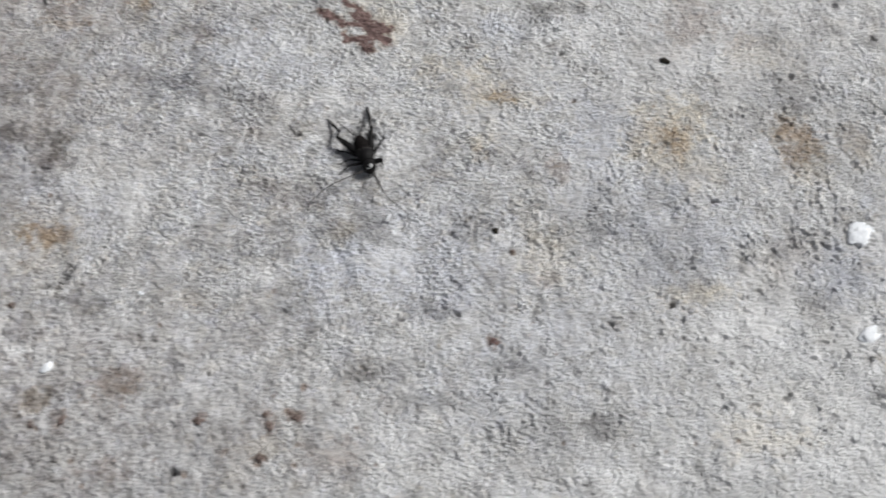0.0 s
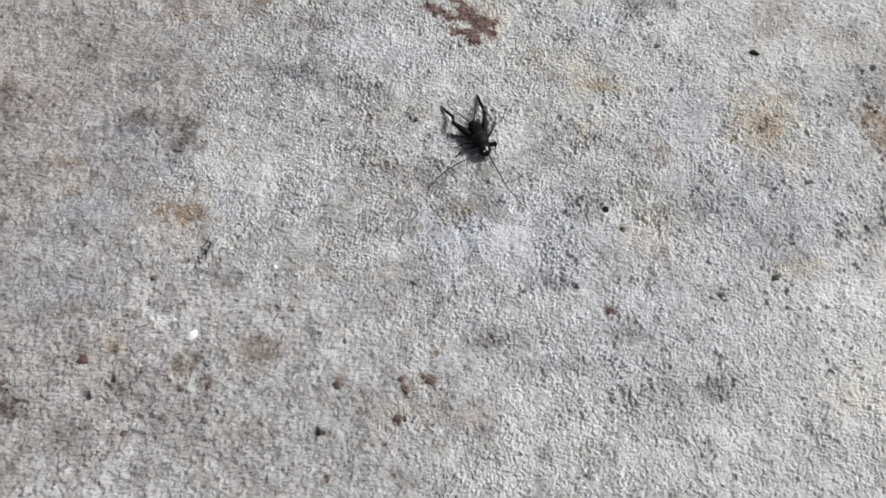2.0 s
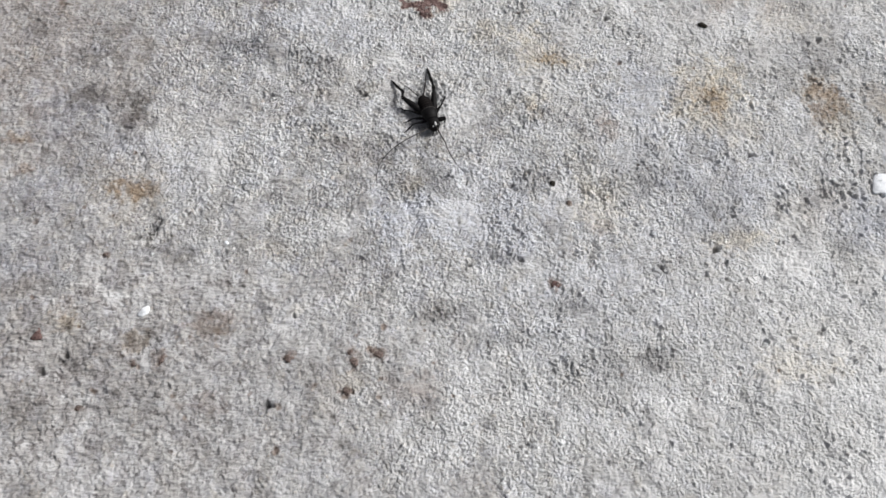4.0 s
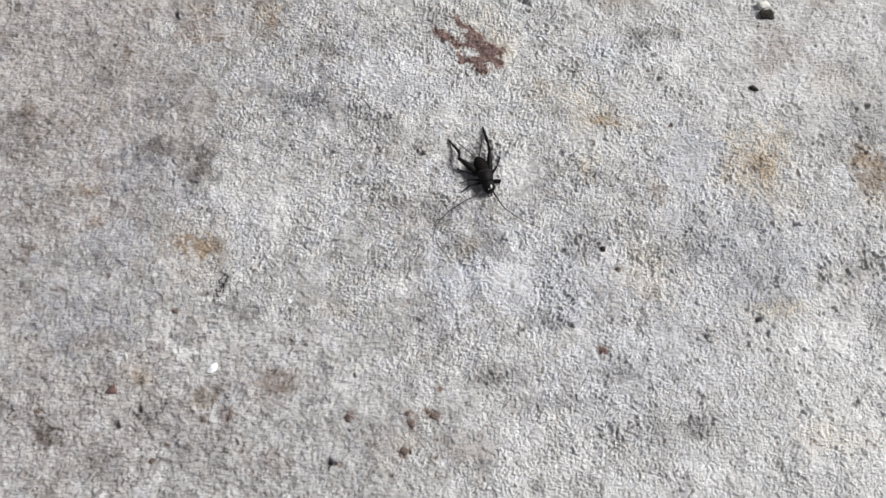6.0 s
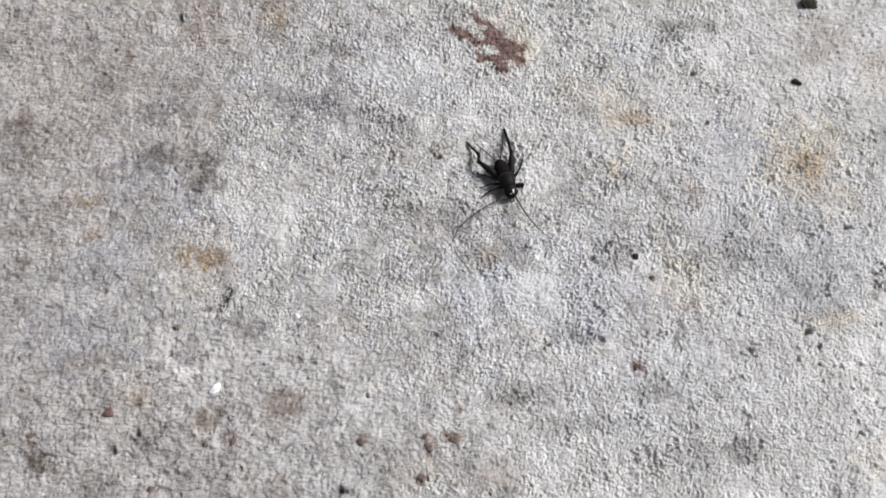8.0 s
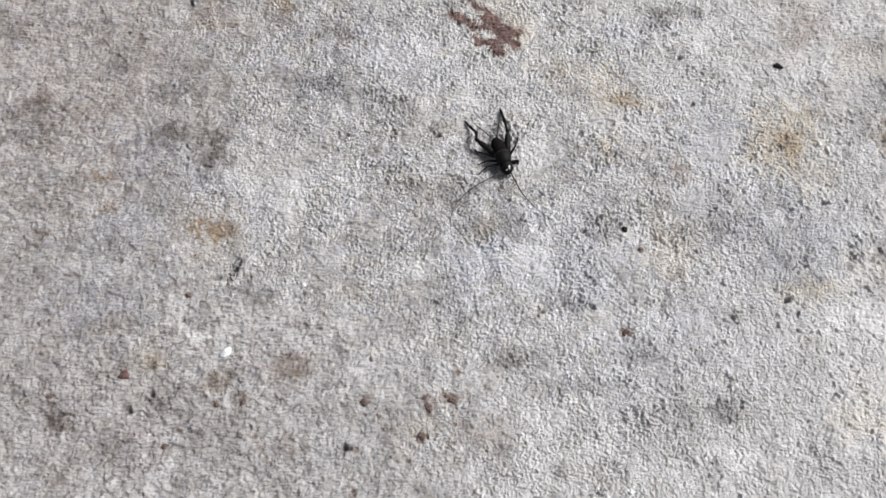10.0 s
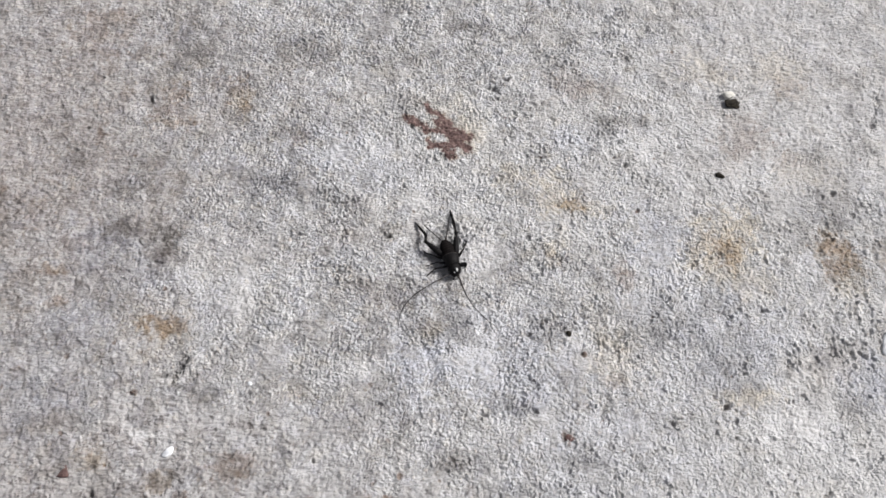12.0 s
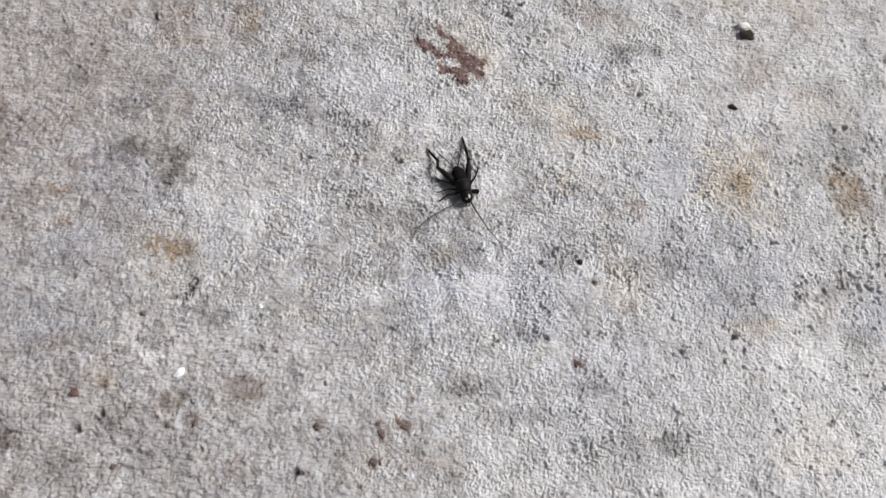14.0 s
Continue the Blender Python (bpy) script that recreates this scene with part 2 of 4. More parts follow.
def grains(size, share, low, high, seed, longest=1.5):
    """Rounded sand grains scattered on a shaken grid: their height (0 to 1) and a number that tells one grain from another."""
    g = np.random.default_rng(seed)
    shape = (int((Y1 - Y0) / size) + 7, int((X1 - X0) / size) + 7)
    at_x, at_y, tone, turn = g.random(shape), g.random(shape), g.random(shape), g.uniform(0, math.pi, shape)
    top = g.uniform(0.45, 1.0, shape) * (g.random(shape) < share)
    radius, long = low + (high - low) * g.random(shape) ** 1.6, g.uniform(1.0, longest, shape)
    ca, sa = np.cos(turn), np.sin(turn)
    u = (GX[None, :] - X0 + 0.16 * WOBBLE_X) / size + 3
    v = (GY[:, None] - Y0 + 0.16 * WOBBLE_Y) / size + 3
    iu, iv = u.astype(int), v.astype(int)
    height, who = np.zeros((NY, NX)), np.full((NY, NX), 0.5)
    for dj in (-1, 0, 1):
        for di in (-1, 0, 1):
            k = (iv + dj, iu + di)
            dx, dy = u - k[1] - at_x[k], v - k[0] - at_y[k]
            c, s = ca[k], sa[k]
            d = (((c * dx + s * dy) / long[k]) ** 2 + ((c * dy - s * dx) * long[k]) ** 2) / radius[k] ** 2
            h = top[k] * np.clip(1 - d, 0, 1) ** 0.62
            higher = h > height
            height, who = np.where(higher, h, height), np.where(higher, tone[k], who)
    return height, who


# how the slab has weathered: bare even sand in the middle, open hollows on one side, a smooth skin of cement on the other
EAST = GX[None, :] + 7 * WIDE_X + 2.5 * WARP_X
NORTH = GY[:, None] + 7 * WIDE_Y + 2.5 * WARP_Y
hollowed = step(EAST, 35, 85) * step(-NORTH, -165, -115)
plastered = step(EAST, 40, 75) * step(-NORTH, -112, -94)
skinned = step(-EAST, -22, 60) * step(-NORTH, -116, -74)
skinned = np.maximum(skinned, 0.75 * step(-EAST, 48, 125))
skinned = np.maximum(skinned, 0.65 * step(EAST, 62, 90) * step(NORTH, 160, 175))
skinned = np.maximum(skinned, 0.6 * step(band(30, 0.6), 0.7, 1.5))
stony, stone_tone = grains(1.9, 0.26, 0.30, 0.50, 11)
sandy, sand_tone = grains(0.98, 0.88, 0.42, 0.74, 12)
small, small_tone = grains(0.68, 0.8, 0.42, 0.70, 13, 1.25)
lumpy, lump_tone = grains(2.0, 0.9, 0.36, 0.60, 14)
lumped = step(EAST, 72, 104) * step(-NORTH, -182, -160) * step(NORTH, 74, 96)
patchy = 1 + 0.22 * band(24, 0.6) + 0.16 * band(7, 0.5)
sandy, stony, small, lumpy = 0.86 * sandy * patchy, 0.98 * stony * patchy, 0.52 * small * (1 - 0.7 * skinned), 1.1 * lumpy * patchy * lumped
relief = np.maximum(np.maximum(sandy * (1 - 0.5 * skinned - 0.3 * plastered) * (1 - 0.4 * lumped), small), stony * (0.75 + 0.4 * hollowed))
relief = np.maximum(relief, lumpy)
GRAIN = np.where(relief <= small, small_tone, np.where(relief <= sandy, sand_tone, np.where(relief <= lumpy, lump_tone, stone_tone)))
paste = 0.17 + 0.10 * band(10, 0.6) + 0.07 * band(2.2, 0.5) + 0.30 * skinned + 0.10 * hollowed + 0.10 * plastered + 0.16 * lumped
chips, chip_tone = grains(1.5, 0.6, 0.24, 0.46, 15, 1.5)  # flat broken bits stuck in the cement skin
chips = np.clip(2.4 * chips - 0.3, 0, 1) * skinned
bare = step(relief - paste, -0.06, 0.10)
GRAIN_GAPS = (1 - bare) * (1 - 0.8 * skinned) * (1 - 0.35 * hollowed)  # the colour is darker between the bare grains
GRAIN = 0.5 + (GRAIN - 0.5) * bare
GRAIN += (0.35 + 0.6 * chip_tone - GRAIN) * chips * 0.8
skin = (0.06 * band(0.8, 0.5) + 0.05 * band(1.7, 0.5)) * (1 - 0.45 * skinned)
skin += 0.07 * skinned * (band(1.3, 0.5, 2.2, 6) + band(3.2, 0.6, 2.0, 6))  # trowelled layers
skin += 0.17 * (0.25 + 0.75 * skinned) * (step(band(6, 0.9, 2.0, 5), 0.4, 0.6) - step(band(3.5, 0.9, 1.8, 5), 1.1, 1.35))  # flaked edges
HEIGHT = np.where(relief > paste, paste + (relief - paste) * (1 - 0.5 * skinned), paste) + skin
opened = np.maximum(band(1.7, 0.5, 1.4, 75) + 0.2 * (hollowed - plastered), band(1.8, 0.5, 1.8, 14) - 0.2 * (hollowed - plastered)) + 0.55 * band(13, 0.6)
HEIGHT -= (0.45 - 0.12 * plastered) * step(opened, 1.1, 2.3) * (0.2 + 0.8 * hollowed) * (1 - 0.65 * lumped)
HEIGHT += 0.24 * chips
HEIGHT += 0.07 * band(4.5) + 0.16 * band(20) + 0.35 * band(80)
pores = band(1.8, 0.7) + 0.5 * band(14, 0.5) + 0.5 * skinned - 0.5 * lumped
HEIGHT -= 0.5 * np.clip(pores - 2.7, 0, 1.2)
MASK = {kind: np.zeros((NY, NX)) for kind in ("rust", "ochre", "brown", "dark_grey", "blue", "pale")}
MASK["dark_grey"] += 0.25 * np.clip((pores - 2.7) * 1.4, 0, 1)


def window(x, y, reach):
    """The part of the grid within reach mm of a place."""
    i0, i1 = np.searchsorted(GX, (x - reach, x + reach))
    j0, j1 = np.searchsorted(GY, (y - reach, y + reach))
    return (slice(j0, j1), slice(i0, i1)), GX[None, i0:i1], GY[j0:j1, None]


def stain(kind, x, y, rx, ry, turn, strength):
    """A blotch with a ragged, soft edge; mm and degrees."""
    part, gx, gy = window(x, y, 2.2 * max(rx, ry) + 3)
    if 0 in MASK[kind][part].shape:
        return
    r = min(rx, ry)
    dx = gx - x + (0.22 * WARP_X[part] + 0.18 * WIDE_X[part]) * r
    dy = gy - y + (0.22 * WARP_Y[part] + 0.18 * WIDE_Y[part]) * r
    c, s = math.cos(radians(turn)), math.sin(radians(turn))
    d = np.hypot((c * dx + s * dy) / rx, (c * dy - s * dx) / ry) + 0.20 * FRAY[part]
    v = np.clip((1.45 - d) / 1.0, 0, 1)
    MASK[kind][part] = np.maximum(MASK[kind][part], strength * v * v * (3 - 2 * v))


def pit(x, y, r, depth):
    """A broken-out pore, coloured darker inside; mm."""
    part, gx, gy = window(x, y, 3 * r + 1)
    if 0 in HEIGHT[part].shape:
        return
    d = np.hypot(gx - x + WARP_X[part] * 0.3 * r, (gy - y) * 1.1 + WARP_Y[part] * 0.3 * r) / r + 0.2 * FRAY[part]
    v = np.clip((1.3 - d) / 0.7, 0, 1)
    HEIGHT[part] -= depth * 1.1 * v
    MASK["dark_grey"][part] = np.maximum(MASK["dark_grey"][part], 0.6 * depth * v)


def groove(x, y, u, v, half, depth):
    """A short crack from x, y to u, v; mm."""
    part, gx, gy = window((x + u) / 2, (y + v) / 2, math.hypot(u - x, v - y) / 2 + 3 * half + 1)
    if 0 in HEIGHT[part].shape:
        return
    gx, gy = gx + 0.35 * WARP_X[part] + 0.3 * WOBBLE_X[part], gy + 0.35 * WARP_Y[part] + 0.3 * WOBBLE_Y[part]
    f = np.clip(((gx - x) * (u - x) + (gy - y) * (v - y)) / ((u - x) ** 2 + (v - y) ** 2), 0, 1)
    d = np.hypot(gx - x - f * (u - x), gy - y - f * (v - y)) / half + 0.3 * FRAY[part]
    w = np.clip((1.4 - d) / 0.8, 0, 1)
    HEIGHT[part] -= depth * 1.0 * w
    MASK["dark_grey"][part] = np.maximum(MASK["dark_grey"][part], 0.8 * depth * w)


def smear(kind, x, y, u, v, r, strength):
    """A soft stain along a line; mm."""
    part, gx, gy = window((x + u) / 2, (y + v) / 2, math.hypot(u - x, v - y) / 2 + 2 * r + 2)
    gx, gy = gx + 0.3 * WARP_X[part], gy + 0.3 * WARP_Y[part]
    f = np.clip(((gx - x) * (u - x) + (gy - y) * (v - y)) / ((u - x) ** 2 + (v - y) ** 2), 0, 1)
    w = np.clip((1.6 - np.hypot(gx - x - f * (u - x), gy - y - f * (v - y)) / r + 0.2 * FRAY[part]) / 1.0, 0, 1)
    MASK[kind][part] = np.maximum(MASK[kind][part], strength * w)


# the strokes of the scrap of red paint, and the dust round it
PAINT = (
    (-12.8, 191.3, -10.6, 189.5, 0.75),
    (-10.6, 190.4, -7.2, 188.5, 1.06),
    (-7.2, 188.5, -5.6, 186.3, 0.93),
    (-6.3, 196.4, -4.4, 193.9, 0.75),
    (-4.4, 193.9, -0.6, 191.8, 0.87),
    (-0.6, 191.8, 2.2, 188.0, 1.12),
    (-5.6, 186.1, 1.5, 186.2, 0.68),
    (1.5, 187.9, 3.4, 183.7, 1.49),
    (4.0, 184.4, 7.7, 184.9, 0.87),
    (3.4, 183.0, 8.0, 180.0, 1.37),
    (-5.0, 183.0, -3.8, 181.0, 0.56),
    (-3.8, 180.8, -0.4, 181.2, 0.81),
    (-0.4, 181.2, 3.4, 181.6, 1.00),
    (0.9, 179.5, 2.7, 177.2, 1.24),
    (-2.2, 190.0, 1.5, 185.5, 0.93),
    (3.4, 186.9, 6.2, 183.4, 1.12),
    (6.2, 185.9, 8.8, 183.8, 0.81),
)
for x, y, u, v, r in PAINT:
    smear("brown", x, y, u, v, r + 0.55, 0.6)
    smear("rust", x, y, u, v, r + 0.5, 0.45)
# red-brown grit, each grain with a stain round it
GRIT = (
    (38.8, 85.2, 1.45, 1.25, 10), (-35.2, 64.7, 1.6, 1.45, 0), (-17.3, 63.2, 1.1, 1.9, 15), (-18.4, 65.9, 1.0, 0.9, 0),
    (-10.7, 65.2, 1.8, 1.1, -30), (-12.6, 66.4, 0.95, 0.8, 0), (-18.9, 55.1, 1.5, 1.3, 0), (-69.3, 64.3, 0.8, 2.0, -18),
    (-76.8, 63.0, 0.8, 0.8, 0), (-90.2, 51.1, 0.9, 0.9, 0), (-88.4, 94.9, 0.9, 0.7, 0), (63.2, 159.4, 0.75, 0.55, 10),
    (44.3, 110.8, 0.75, 0.6, 0), (-124.4, 64.5, 1.1, 0.7, 0))
for x, y, rx, ry, turn in GRIT:
    stain("brown", x, y, rx * 1.35, ry * 1.35, turn, 0.9)
# small dirt specks, thick in the worn corner
dirt = random.Random(21)
for n in range(560):
    x, y = dirt.uniform(-150, 150), dirt.uniform(36, 235)
    r = dirt.uniform(0.35, 0.9) if x < 0 and y < 110 else dirt.uniform(0.3, 0.6)
    kind = dirt.choice(("dark_grey", "brown", "dark_grey"))
    if x < 0 and y < 110 or n % 3 == 0:
        stain(kind, x, y, r * dirt.uniform(0.8, 1.5), r, dirt.uniform(0, 180), dirt.uniform(0.6, 1.0))
        pit(x, y, r * 0.7, 0.3)
# paler side and browner side: real tone plus the light's falloff painted in
MASK["pale"] += 0.62 * np.clip((GX[None, :] - 45) / 70, 0, 1) * np.clip((130 - GY[:, None]) / 60, 0.35, 1)
MASK["brown"] += 0.12 * np.clip((-60 - GX[None, :]) / 60, 0, 1) * np.clip((GY[:, None] - 90) / 60, 0.3, 1)
# rust runs, lime, dark grey patches and cement blooms
stain("pale", -26.2, 177.7, 11.1, 12.5, 0, 0.3)
stain("pale", -13.3, 175.8, 9.2, 8.3, 0, 0.3)
stain("pale", 36.3, 170.4, 7.4, 8.2, 0, 0.27)
stain("pale", 127.4, 199.4, 15.4, 11.1, 0, 0.41)
stain("pale", 7.9, 107.2, 15.4, 10.6, 0, 0.54)
stain("pale", 110.0, 101.2, 18.9, 19.5, 0, 0.54)
stain("pale", 106.4, 62.7, 14.7, 14.5, 0, 0.54)
stain("dark_grey", 39.6, 62.3, 14.6, 9.5, 0, 0.2)
stain("blue", 11.4, 112.6, 25.8, 14.3, 0, 0.38)
stain("blue", 79.4, 120.6, 22.7, 16.6, 0, 0.3)
stain("pale", 111.3, 85.8, 13.5, 10.2, 0, 0.54)
stain("blue", -78.3, 122.4, 12.0, 7.3, 0, 0.41)
stain("brown", -20.6, 127.7, 9.6, 6.5, 0, 0.2)
stain("dark_grey", -17.2, 129.6, 9.6, 5.6, 0, 0.3)
stain("brown", -95.3, 153.5, 19.6, 18.7, 0, 0.25)
stain("pale", -61.5, 128.2, 19.1, 14.8, 0, 0.3)
stain("brown", -72.5, 199.9, 7.5, 6.5, 0, 0.47)
stain("brown", -30.6, 147.9, 6.1, 3.9, 0, 0.2)
stain("brown", -51.9, 140.1, 12.3, 5.7, 0, 0.15)
stain("ochre", 22.9, 169.8, 7.4, 5.3, 0, 0.54)
stain("brown", 46.5, 204.6, 7.7, 4.9, 0, 0.47)
stain("ochre", 119.8, 175.4, 11.2, 5.5, 0, 0.34)
stain("dark_grey", -25.5, 87.6, 7.6, 4.4, 0, 0.16)
stain("brown", -57.0, 51.9, 6.3, 3.1, 0, 0.41)
stain("brown", -2.3, 55.4, 8.0, 4.0, 0, 0.41)
stain("ochre", 104.2, 61.1, 13.1, 6.4, 0, 0.41)
stain("brown", 119.9, 111.1, 5.9, 8.0, 0, 0.2)
stain("blue", 1.4, 105.0, 11.9, 7.0, 0, 0.7)
stain("ochre", 53.4, 110.4, 7.6, 9.0, 0, 0.47)
stain("dark_grey", 25.3, 94.3, 7.7, 2.7, 0, 0.47)
stain("dark_grey", 85.8, 131.8, 7.1, 4.9, 0, 0.1)
# broad fields: pale right and dark left also carry the light's falloff
stain("pale", 91.6, 169.2, 74.1, 68.1, 0, 0.38)
stain("pale", 59.2, 64.0, 71.7, 38.4, 0, 0.42)
stain("brown", -135.0, 169.9, 36.0, 57.4, 0, 0.36)
stain("brown", -94.3, 197.8, 48.6, 23.9, 0, 0.16)
stain("dark_grey", -128.1, 88.6, 32.8, 56.0, 0, 0.16)
stain("brown", -115.0, 65.9, 31.9, 25.6, 0, 0.2)
stain("rust", -83.7, 115.5, 6.1, 3.1, -8, 0.85)
stain("ochre", -84.0, 118.4, 9.9, 6.9, 0, 0.54)
stain("ochre", 88.6, 149.0, 12.0, 9.5, 0, 0.8)
stain("ochre", 91.1, 139.5, 8.2, 6.9, 0, 0.54)
stain("rust", 91.2, 144.9, 3.6, 5.9, 0, 0.68)
stain("ochre", 95.2, 136.7, 9.8, 5.8, -10, 0.47)
stain("rust", 125.2, 146.1, 4.7, 8.3, 0, 0.75)
stain("brown", 122.9, 140.3, 2.5, 5.4, 0, 0.4)
stain("ochre", 128.8, 139.0, 5.0, 8.5, 0, 0.61)
stain("rust", 42.5, 160.8, 5.1, 2.6, -10, 0.85)
stain("ochre", 34.6, 165.1, 8.4, 6.9, -25, 0.68)
stain("ochre", 48.6, 159.2, 6.2, 2.4, 0, 0.47)
stain("ochre", 37.0, 145.5, 4.7, 3.5, 0, 0.54)
stain("rust", 36.0, 142.2, 2.3, 2.7, 0, 0.41)
stain("brown", 57.8, 136.2, 3.2, 4.8, 0, 0.54)
stain("ochre", 51.7, 111.2, 4.5, 9.0, 0, 0.54)
stain("pale", 57.5, 107.7, 4.5, 5.0, 0, 0.54)
stain("ochre", 93.5, 98.8, 10.6, 3.0, 5, 0.68)
stain("brown", -92.0, 193.1, 6.3, 7.7, 0, 0.54)
stain("rust", -87.4, 200.5, 1.9, 1.7, 0, 0.6)
stain("rust", -66.6, 192.7, 1.7, 3.0, 0, 0.65)
stain("ochre", -68.3, 196.5, 3.4, 6.5, 0, 0.47)
stain("rust", -90.3, 185.9, 7.4, 2.1, 0, 0.54)
stain("brown", -107.1, 195.8, 3.7, 3.2, 0, 0.54)
stain("brown", -113.7, 180.5, 2.6, 4.2, 0, 0.68)
stain("brown", -141.9, 158.5, 5.7, 2.8, 0, 0.68)
stain("brown", -115.1, 141.4, 4.5, 2.9, 0, 0.54)
stain("rust", -119.2, 132.7, 3.8, 1.5, 0, 0.68)
stain("brown", -115.3, 122.9, 3.8, 1.8, 0, 0.47)
stain("brown", -134.8, 111.0, 2.0, 3.9, 0, 0.68)
stain("dark_grey", -87.9, 141.0, 7.4, 8.0, -30, 0.7)
stain("dark_grey", -98.1, 146.6, 11.5, 5.0, -10, 0.54)
stain("dark_grey", -103.1, 162.7, 7.9, 4.0, 0, 0.61)
stain("dark_grey", -140.9, 149.9, 8.8, 7.8, 0, 0.41)
stain("dark_grey", -119.0, 172.1, 2.9, 4.5, 0, 0.54)
stain("blue", -105.3, 139.8, 10.5, 8.4, 0, 0.61)
stain("dark_grey", -54.9, 164.6, 10.5, 4.4, -8, 0.68)
stain("dark_grey", -42.1, 161.5, 9.0, 3.6, -12, 0.46)
stain("dark_grey", -28.4, 157.4, 6.5, 2.8, -10, 0.38)
stain("brown", -48.2, 182.6, 3.7, 3.1, 0, 0.47)
stain("ochre", 8.6, 187.1, 4.1, 8.9, 30, 0.61)
stain("ochre", 3.5, 195.1, 9.4, 4.8, -20, 0.34)
stain("blue", -39.1, 178.5, 14.7, 10.4, 0, 0.41)
stain("blue", -24.3, 172.6, 11.0, 7.4, 0, 0.41)
stain("blue", -3.2, 106.2, 11.2, 7.4, 0, 0.68)
stain("blue", 28.4, 107.4, 9.4, 5.7, 0, 0.54)
stain("blue", 70.5, 148.9, 10.8, 11.8, 0, 0.54)
stain("blue", 35.6, 81.4, 3.3, 2.0, 0, 0.6)
stain("blue", 56.2, 90.3, 10.1, 5.1, 0, 0.41)
stain("blue", -106.6, 114.9, 11.9, 7.2, 0, 0.47)
stain("blue", -117.1, 92.1, 13.2, 10.3, 0, 0.41)
stain("blue", -7.4, 93.2, 8.4, 5.1, 0, 0.34)
stain("blue", 42.6, 185.1, 7.5, 5.5, 0, 0.41)
stain("dark_grey", 5.6, 117.9, 5.5, 4.4, 0, 0.6)
stain("ochre", -1.7, 116.8, 3.4, 3.6, 0, 0.68)
stain("dark_grey", -67.2, 94.3, 7.7, 4.1, -10, 0.65)
stain("dark_grey", -74.4, 96.8, 3.7, 3.1, 0, 0.54)
stain("dark_grey", -61.0, 96.1, 3.3, 5.2, 0, 0.27)
stain("ochre", -97.0, 76.2, 4.9, 3.6, -10, 0.6)
stain("brown", -99.6, 77.3, 2.6, 2.0, 0, 0.41)
stain("ochre", -77.3, 69.7, 3.5, 3.5, 0, 0.61)
stain("dark_grey", -77.2, 69.0, 3.2, 2.9, 0, 0.47)
stain("brown", -120.8, 57.7, 4.7, 4.2, 0, 0.61)
stain("dark_grey", -120.8, 57.2, 4.4, 3.9, 0, 0.75)
stain("brown", -56.9, 73.4, 6.2, 4.6, 0, 0.6)
stain("brown", -24.0, 86.2, 8.3, 3.7, 0, 0.12)
stain("ochre", -41.0, 97.3, 3.4, 2.2, 0, 0.4)
stain("ochre", -18.5, 58.4, 5.1, 2.5, 0, 0.47)
stain("brown", -17.3, 65.0, 3.6, 4.1, 0, 0.47)
stain("dark_grey", 7.4, 76.5, 7.6, 3.6, 0, 0.61)
stain("dark_grey", 20.4, 69.8, 10.1, 3.2, 0, 0.47)
stain("dark_grey", 43.8, 78.5, 7.0, 2.5, 0, 0.54)
stain("dark_grey", 64.7, 62.4, 4.9, 3.2, 0, 0.68)
stain("dark_grey", 50.8, 60.8, 8.9, 7.0, 0, 0.41)
stain("dark_grey", 84.9, 114.8, 12.9, 5.8, 0, 0.26)
stain("dark_grey", 91.1, 107.7, 7.2, 4.7, 25, 0.26)
stain("dark_grey", 69.2, 124.2, 8.8, 7.4, 0, 0.08)
stain("dark_grey", 65.9, 115.0, 2.4, 4.7, 0, 0.47)
stain("brown", 101.2, 188.6, 8.7, 7.3, 10, 0.47)
stain("dark_grey", 53.9, 191.6, 5.7, 3.2, 0, 0.54)
stain("dark_grey", 64.2, 192.7, 6.4, 1.9, -5, 0.47)
stain("dark_grey", 128.6, 162.4, 6.6, 9.0, 0, 0.61)
stain("dark_grey", 117.6, 115.6, 5.6, 5.9, 0, 0.3)
stain("dark_grey", 117.7, 157.4, 11.0, 12.1, 0, 0.34)
stain("dark_grey", -94.8, 63.6, 2.6, 2.2, 0, 0.54)
stain("dark_grey", -95.5, 99.2, 10.0, 5.2, 0, 0.27)
stain("pale", 55.6, 183.2, 6.4, 4.7, 0, 0.61)
stain("pale", 116.4, 188.8, 12.5, 6.5, 0, 0.47)
stain("pale", 77.7, 189.9, 10.6, 6.0, 0, 0.47)
stain("pale", -74.0, 132.7, 9.7, 6.4, 0, 0.32)
stain("pale", 103.1, 87.4, 25.3, 7.5, 0, 0.54)
stain("pale", 19.8, 51.2, 15.9, 4.0, 0, 0.54)
stain("pale", 64.6, 51.2, 12.8, 3.1, 0, 0.61)
stain("pale", 11.9, 142.3, 7.1, 11.5, 0, 0.34)
stain("pale", 8.8, 172.0, 14.7, 6.2, 0, 0.41)
stain("pale", -24.4, 103.4, 10.1, 5.3, 0, 0.34)
stain("pale", 40.7, 148.5, 3.6, 5.9, 0, 0.41)
stain("pale", -100.2, 68.9, 9.6, 3.2, 0, 0.27)
stain("pale", 28.0, 57.5, 9.7, 4.7, 0, 0.27)
stain("pale", 144.8, 140.8, 6.2, 9.0, 0, 0.6)
stain("ochre", 143.7, 145.0, 5.5, 7.9, 0, 0.41)
stain("pale", 139.5, 129.8, 4.7, 3.8, 0, 0.68)
stain("blue", 130.4, 104.5, 10.4, 7.0, 20, 0.54)
stain("dark_grey", 129.2, 138.9, 8.0, 4.6, 0, 0.4)
stain("dark_grey", 128.1, 164.4, 7.5, 6.2, 0, 0.47)
